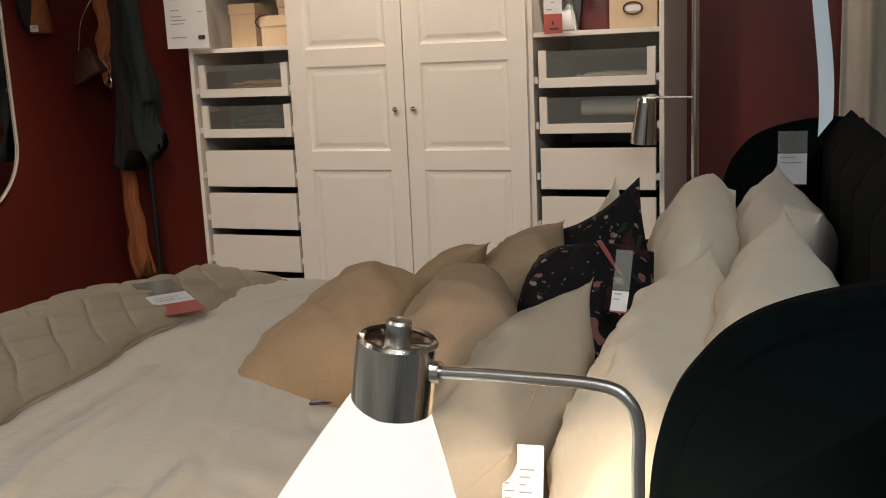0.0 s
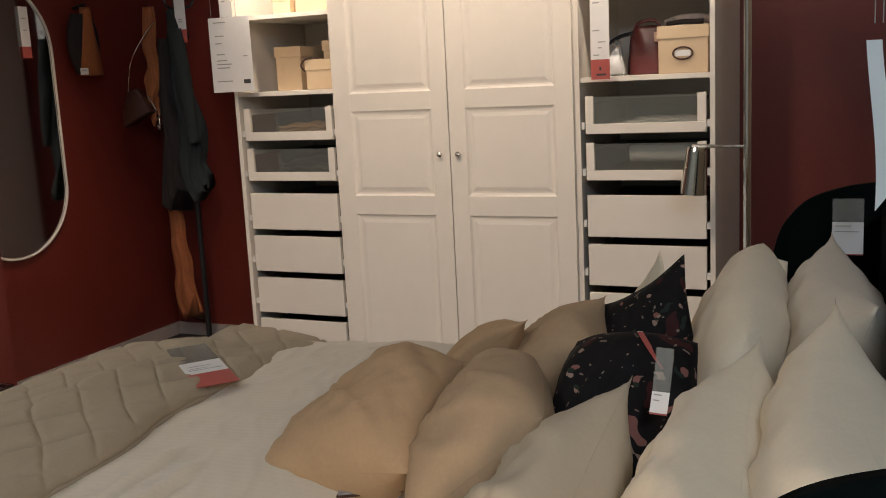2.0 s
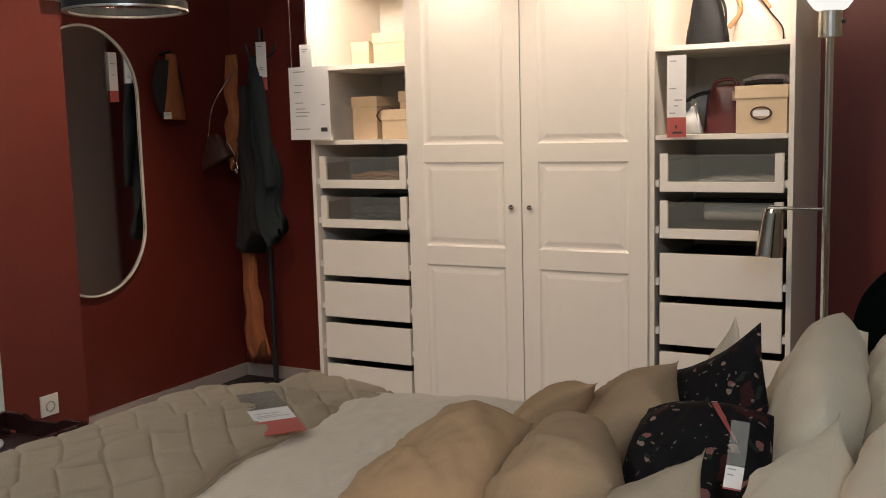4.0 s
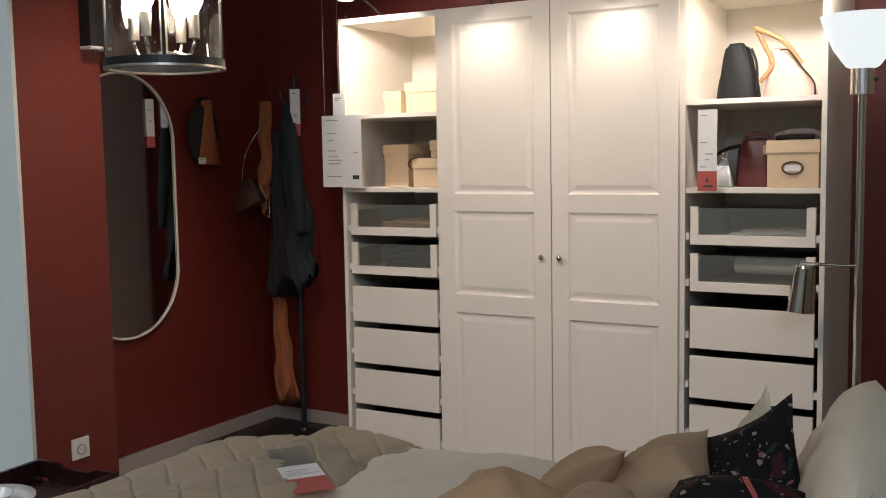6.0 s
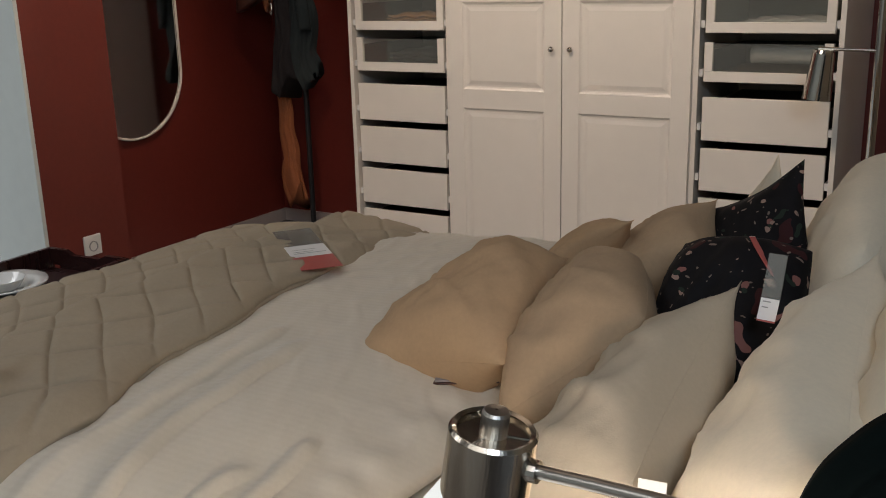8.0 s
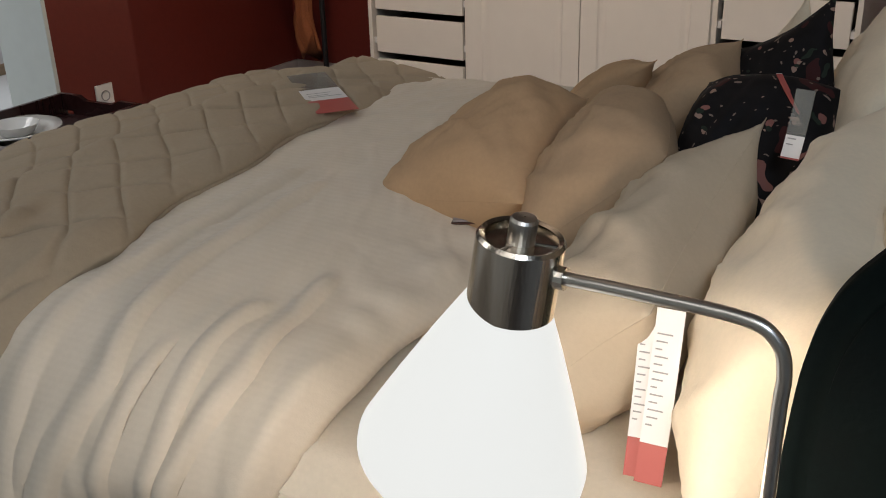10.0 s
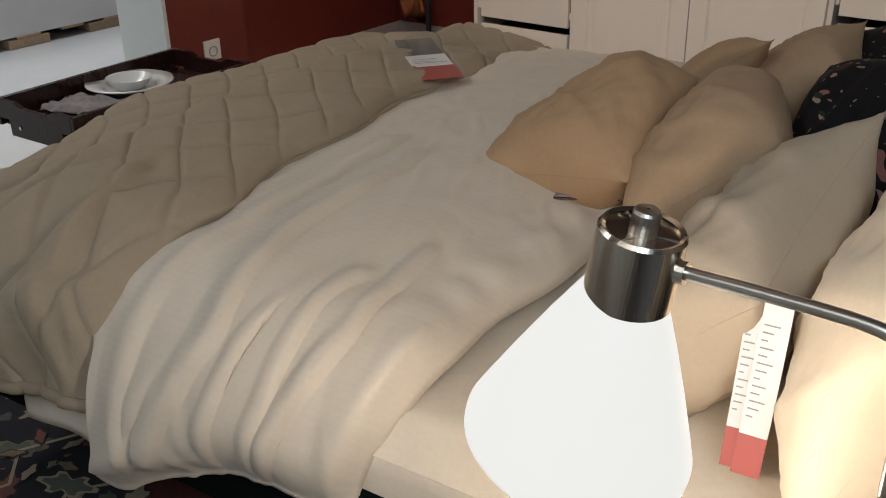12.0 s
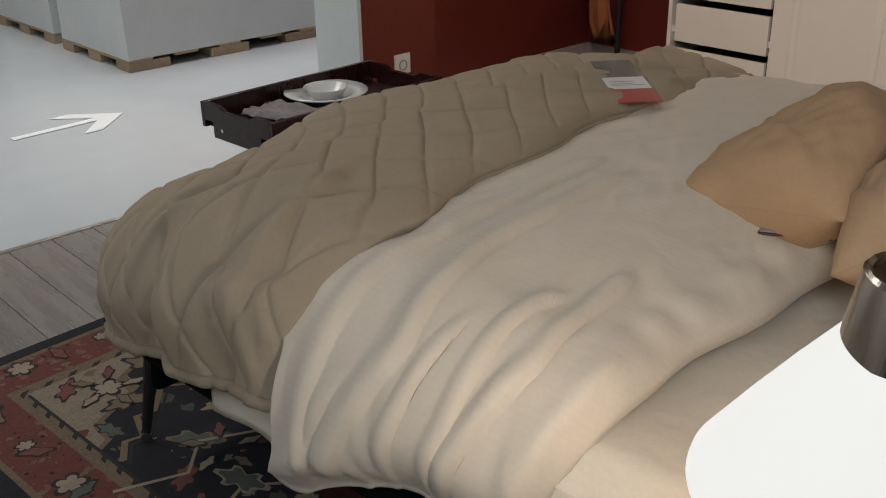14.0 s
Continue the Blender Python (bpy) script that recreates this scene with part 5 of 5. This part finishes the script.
t = flat_tag("headboard_tag", "plastic-sleeved tag on the velvet headboard wing", pose(1.487, -1.28, 0.905, 84, 0, 2), 0.062, 0.12, 0.002, 0.05, [(0.05, 0.1, 0.85), (0.062, 0.1, 0.6)])
bk = thing("booklet", "thin pale booklet lying under the ochre pillow", "booklet", pose(0.80, -2.185, top_of(duvet_cover, 0.80, -2.24, 0.03) + 0.001, 4, -3, 24))
part("cover", box(-0.05, 0.06, -0.02, 0.06, 0, 0.003, 0.001), BROWNLEA, bk)
part("inner_page", box(-0.047, 0.057, -0.017, 0.058, 0.0032, 0.007, 0.001), NAPKIN, bk)
st = thing("hanging_strip", "curved pale blue paper strip hanging on strings", "price tag", pose(1.545, -1.50, 1.05))
part("strip", sheet_mesh(lambda u, v: (-0.0135 + u * 0.027 + 0.012 * math.cos(3.0 * v - 0.4), 0.006 * math.sin(3 * v), v * 0.30 + 0.018 * (0.5 - u) * -2 * (1 - v)), 4, 20, 0.001), STRIP, st)
part("string", rod((0.004, 0.0, 0.33), (0.010, 0, 1.95), 0.0012, 6), INKGREY, st)
part("string", rod((-0.010, 0.0, 0.33), (-0.012, 0, 1.95), 0.0012, 6), INKGREY, st)

# ---- bedside table and lamp ----
ns = thing("bedside_table", "black-brown bedside table beside the bed", "table", pose(1.42, -3.16, 0))
part("tabletop", box(-0.22, 0.24, -0.22, 0.22, 0.50, 0.525, 0.003), DARKWOOD, ns)
for lx, ly in ((-0.2, -0.2), (0.22, -0.2), (-0.2, 0.2), (0.22, 0.2)):
    part("leg", box(lx - 0.016, lx + 0.016, ly - 0.016, ly + 0.016, 0, 0.4998, 0.002), DARKWOOD, ns)
tl = thing("table_lamp", "brushed nickel table lamp with lit opal cone shade", "table lamp")
part("base", lathe([(0.001, 0.548), (0.07, 0.546), (0.075, 0.540), (0.075, 0.526)], 40, pose(1.465, -3.02, 0)), BRUSHED, tl)
part("stem", tube(arc([(1.465, -3.02, 0.54), (1.465, -3.02, 0.75), (1.465, -3.02, 0.95), (1.4655, -3.02, 0.990), (1.459, -3.02, 1.009), (1.440, -3.02, 1.018), (1.38, -3.02, 1.019), (1.322, -3.02, 1.018)], 6), 0.0044, 14), BRUSHED, tl, "bent brushed nickel stem", True)
TILT = pose(1.297, -3.02, 1.02, 0, 9, 0)
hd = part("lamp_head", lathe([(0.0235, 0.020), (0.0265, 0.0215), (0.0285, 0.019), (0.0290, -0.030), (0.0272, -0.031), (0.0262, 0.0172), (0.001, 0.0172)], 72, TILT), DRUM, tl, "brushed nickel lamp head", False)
part("knob", lathe([(0.009, 0.012), (0.009, 0.032), (0.0078, 0.034), (0.001, 0.0345)], 24, TILT), BRUSHED, hd, "round turning knob")
for k in range(3):
    a = radians(20 + 120 * k)
    part("spoke", rod(TILT @ Vector((0.008 * math.cos(a), 0.008 * math.sin(a), 0.017)), TILT @ Vector((0.026 * math.cos(a), 0.026 * math.sin(a), 0.0178)), 0.0011, 8), CHROME, hd)
part("pivot", rod((1.322, -3.02, 1.018), (1.331, -3.02, 1.018), 0.0075, 14), CHROME, hd)
part("shade", lathe([(0.0275, -0.026), (0.031, -0.033), (0.045, -0.063), (0.062, -0.102), (0.076, -0.136), (0.0815, -0.150), (0.0815, -0.157), (0.077, -0.163), (0.073, -0.163)], 64, TILT @ pose(0, 0, 0, 0, 4, 0)), OPAL, tl, "glowing white opal glass cone", True)

# ---- tray table ----
tr = thing("tray_table", "dark mahogany tray table at the foot of the bed", "tray table", pose(-0.60, -2.05, 0, 0, 0, 3.0))
part("tray_floor", box(-0.135, 0.135, -0.27, 0.27, 0.535, 0.547), WOODTRAY, tr)
part("tray_side", box(-0.15, -0.136, -0.285, 0.285, 0.535, 0.60, 0.002), WOODTRAY, tr)
part("tray_side", box(0.136, 0.15, -0.285, 0.285, 0.535, 0.60, 0.002), WOODTRAY, tr)
for y0 in (-0.285, 0.271):
    bm = bmesh.new()
    prof = [(-0.1358, 0.555), (-0.10, 0.555), (-0.10, 0.515), (0.10, 0.515), (0.10, 0.555), (0.1358, 0.555), (0.1358, 0.60), (0.075, 0.60), (0.05, 0.588), (-0.05, 0.588), (-0.075, 0.60), (-0.1358, 0.60)]
    a = [bm.verts.new((x, y0, z)) for x, z in prof]
    b = [bm.verts.new((x, y0 + 0.014, z)) for x, z in prof]
    bm.faces.new(a)
    bm.faces.new(b[::-1])
    for k in range(len(a)):
        bm.faces.new((a[k - 1], b[k - 1], b[k], a[k]))
    bmesh.ops.recalc_face_normals(bm, faces=bm.faces[:])
    e = part("tray_end", bm, WOODTRAY, tr)
    part("screw", rod((-0.06, y0 - 0.002, 0.54), (-0.06, y0 + 0.002, 0.54), 0.005, 10), CHROME, e)
for lx, ly in ((-0.10, -0.12), (0.10, -0.12), (-0.10, 0.25), (0.10, 0.25)):
    part("leg", box(lx - 0.012, lx + 0.012, ly - 0.012, ly + 0.012, 0, 0.5348, 0.002), WOODTRAY, tr)
PL = pose(-0.655, -2.01, 0.548)
pl = thing("plate", "white glazed soup plate on the dark tray", "plate", PL)
part("rim", lathe([(0.001, 0.004), (0.055, 0.004), (0.065, 0.016), (0.075, 0.022), (0.112, 0.030), (0.113, 0.027), (0.075, 0.018), (0.06, 0.0), (0.001, 0.0)], 56), CHINA, pl, smooth=True)
bo = thing("bowl", "small white glazed bowl standing on the plate", "bowl", pose(-0.655, -2.01, 0.5525))
part("body", lathe([(0.001, 0.001), (0.028, 0.001), (0.045, 0.014), (0.058, 0.034), (0.060, 0.036), (0.056, 0.034), (0.042, 0.016), (0.001, 0.006)], 40), CHINA, bo, smooth=True)
nk = thing("napkin", "crumpled grey striped napkin on the tray", "napkin", pose(-0.63, -2.17, 0.548, 0, 0, 20))
part("cloth", sheet_mesh(lambda u, v: ((u - 0.5) * 0.17, (v - 0.5) * 0.12, 0.006 + 0.026 * abs(noise.noise((u * 3.2, v * 4.2, 2))) + 0.016 * math.sin(3.1 * u) * math.sin(3.1 * v)), 36, 30, 0.002), NAPKIN, nk, smooth=True)
sp = thing("spoon", "shiny metal spoon lying on the tray", "spoon", pose(-0.53, -2.25, 0.549, 0, 0, -30))
part("handle", tube(arc([(-0.06, 0, 0.006), (0, 0, 0.004), (0.05, 0, 0.006)]), 0.003, 8), CHROME, sp)
part("cup", lathe([(0.001, 0.001), (0.012, 0.003), (0.016, 0.008)], 20, pose(0.065, 0, 0)), CHROME, sp, smooth=True)


# ---- aisle ----
def pallet(x0, x1, y0, y1, h, n=3):
    p = thing("pallet", "wooden pallet on the grey aisle floor", "pallet", group="pallets in the aisle")
    for i in range(n):
        for j in range(n):
            bx = x0 + (x1 - x0 - 0.15) * i / (n - 1)
            by = y0 + (y1 - y0 - 0.24) * j / (n - 1)
            part("block", box(bx, bx + 0.15, by, by + 0.24, 0.001, 0.048, 0.003), PALLETWOOD, p)
    for j in range(5):
        by = y0 + (y1 - y0 - 0.14) * j / 4
        part("deck_board", box(x0, x1, by, by + 0.14, 0.0485, 0.062, 0.002), PALLETWOOD, p)
    q = thing("wrapped_load", "tall white shrink-wrapped load on a pallet", "goods", group="loads in the aisle")
    def skin(a, t):
        c, s = math.cos(a), math.sin(a)
        k = max(abs(c), abs(s))
        e = 0.008 * noise.noise((c * 3, s * 3, t * 6))
        return ((x0 + x1) / 2 + c / k * ((x1 - x0) / 2 - 0.004 + e), (y0 + y1) / 2 + s / k * ((y1 - y0) / 2 - 0.004 + e), 0.0625 + t * h)
    part("wrap", soft(skin, 96, 12), WRAP, q)


pallet(-4.25, -3.42, -1.276, -0.05, 1.15)
pallet(-5.30, -4.40, -1.26, -0.05, 1.15)
pallet(-4.9, -3.6, 0.15, 1.3, 1.15)
ar = thing("floor_arrow", "white direction arrow on the grey aisle floor", "floor marking", pose(-2.73, -1.86, 0.003))
bm = bmesh.new()
def arrow_point(a, b):
    """a: along the arrow, b: to its side."""
    d = Vector((-0.03, 0.52)).normalized()
    return (d.x * a + d.y * b - 0.02, d.y * a - d.x * b, 0)
pts = [arrow_point(a, b) for a, b in ((-0.30, -0.022), (0.08, -0.022), (-0.06, -0.165), (0.03, -0.165), (0.22, 0.0), (0.03, 0.165), (-0.06, 0.165), (0.08, 0.022), (-0.30, 0.022))]
bm.faces.new([bm.verts.new(q) for q in pts])
bmesh.ops.recalc_face_normals(bm, faces=bm.faces[:])
for f in bm.faces:
    if f.normal.z < 0:
        f.normal_flip()
part("paint", bm, ARROW, ar)

# floor planks of the room
def plank_mesh(length):
    bm = box(0, length, 0.001, 0.139, -0.0078, 0.0, 0.0012, None, 1)
    me = bpy.data.meshes.new("plank")
    bm.to_mesh(me)
    bm.free()
    me.materials.append(PLANK)
    return me


boards = thing("plank_floor", "taupe laminate plank floor", "floor", kind="structure")
SHORT, LONG = plank_mesh(1.323), plank_mesh(1.983)
for row in range(40):
    y = -5.0 + row * 0.14
    if y > 0.47:
        break
    lengths = ((LONG, 1.985), (SHORT, 1.325)) if row % 2 else ((SHORT, 1.325), (LONG, 1.985))
    x = -1.572
    for me, ln in (*lengths, ):
        pk = new("plank", me)
        pk.parent = boards
        pk.location = (x, y, 0)
        x += ln
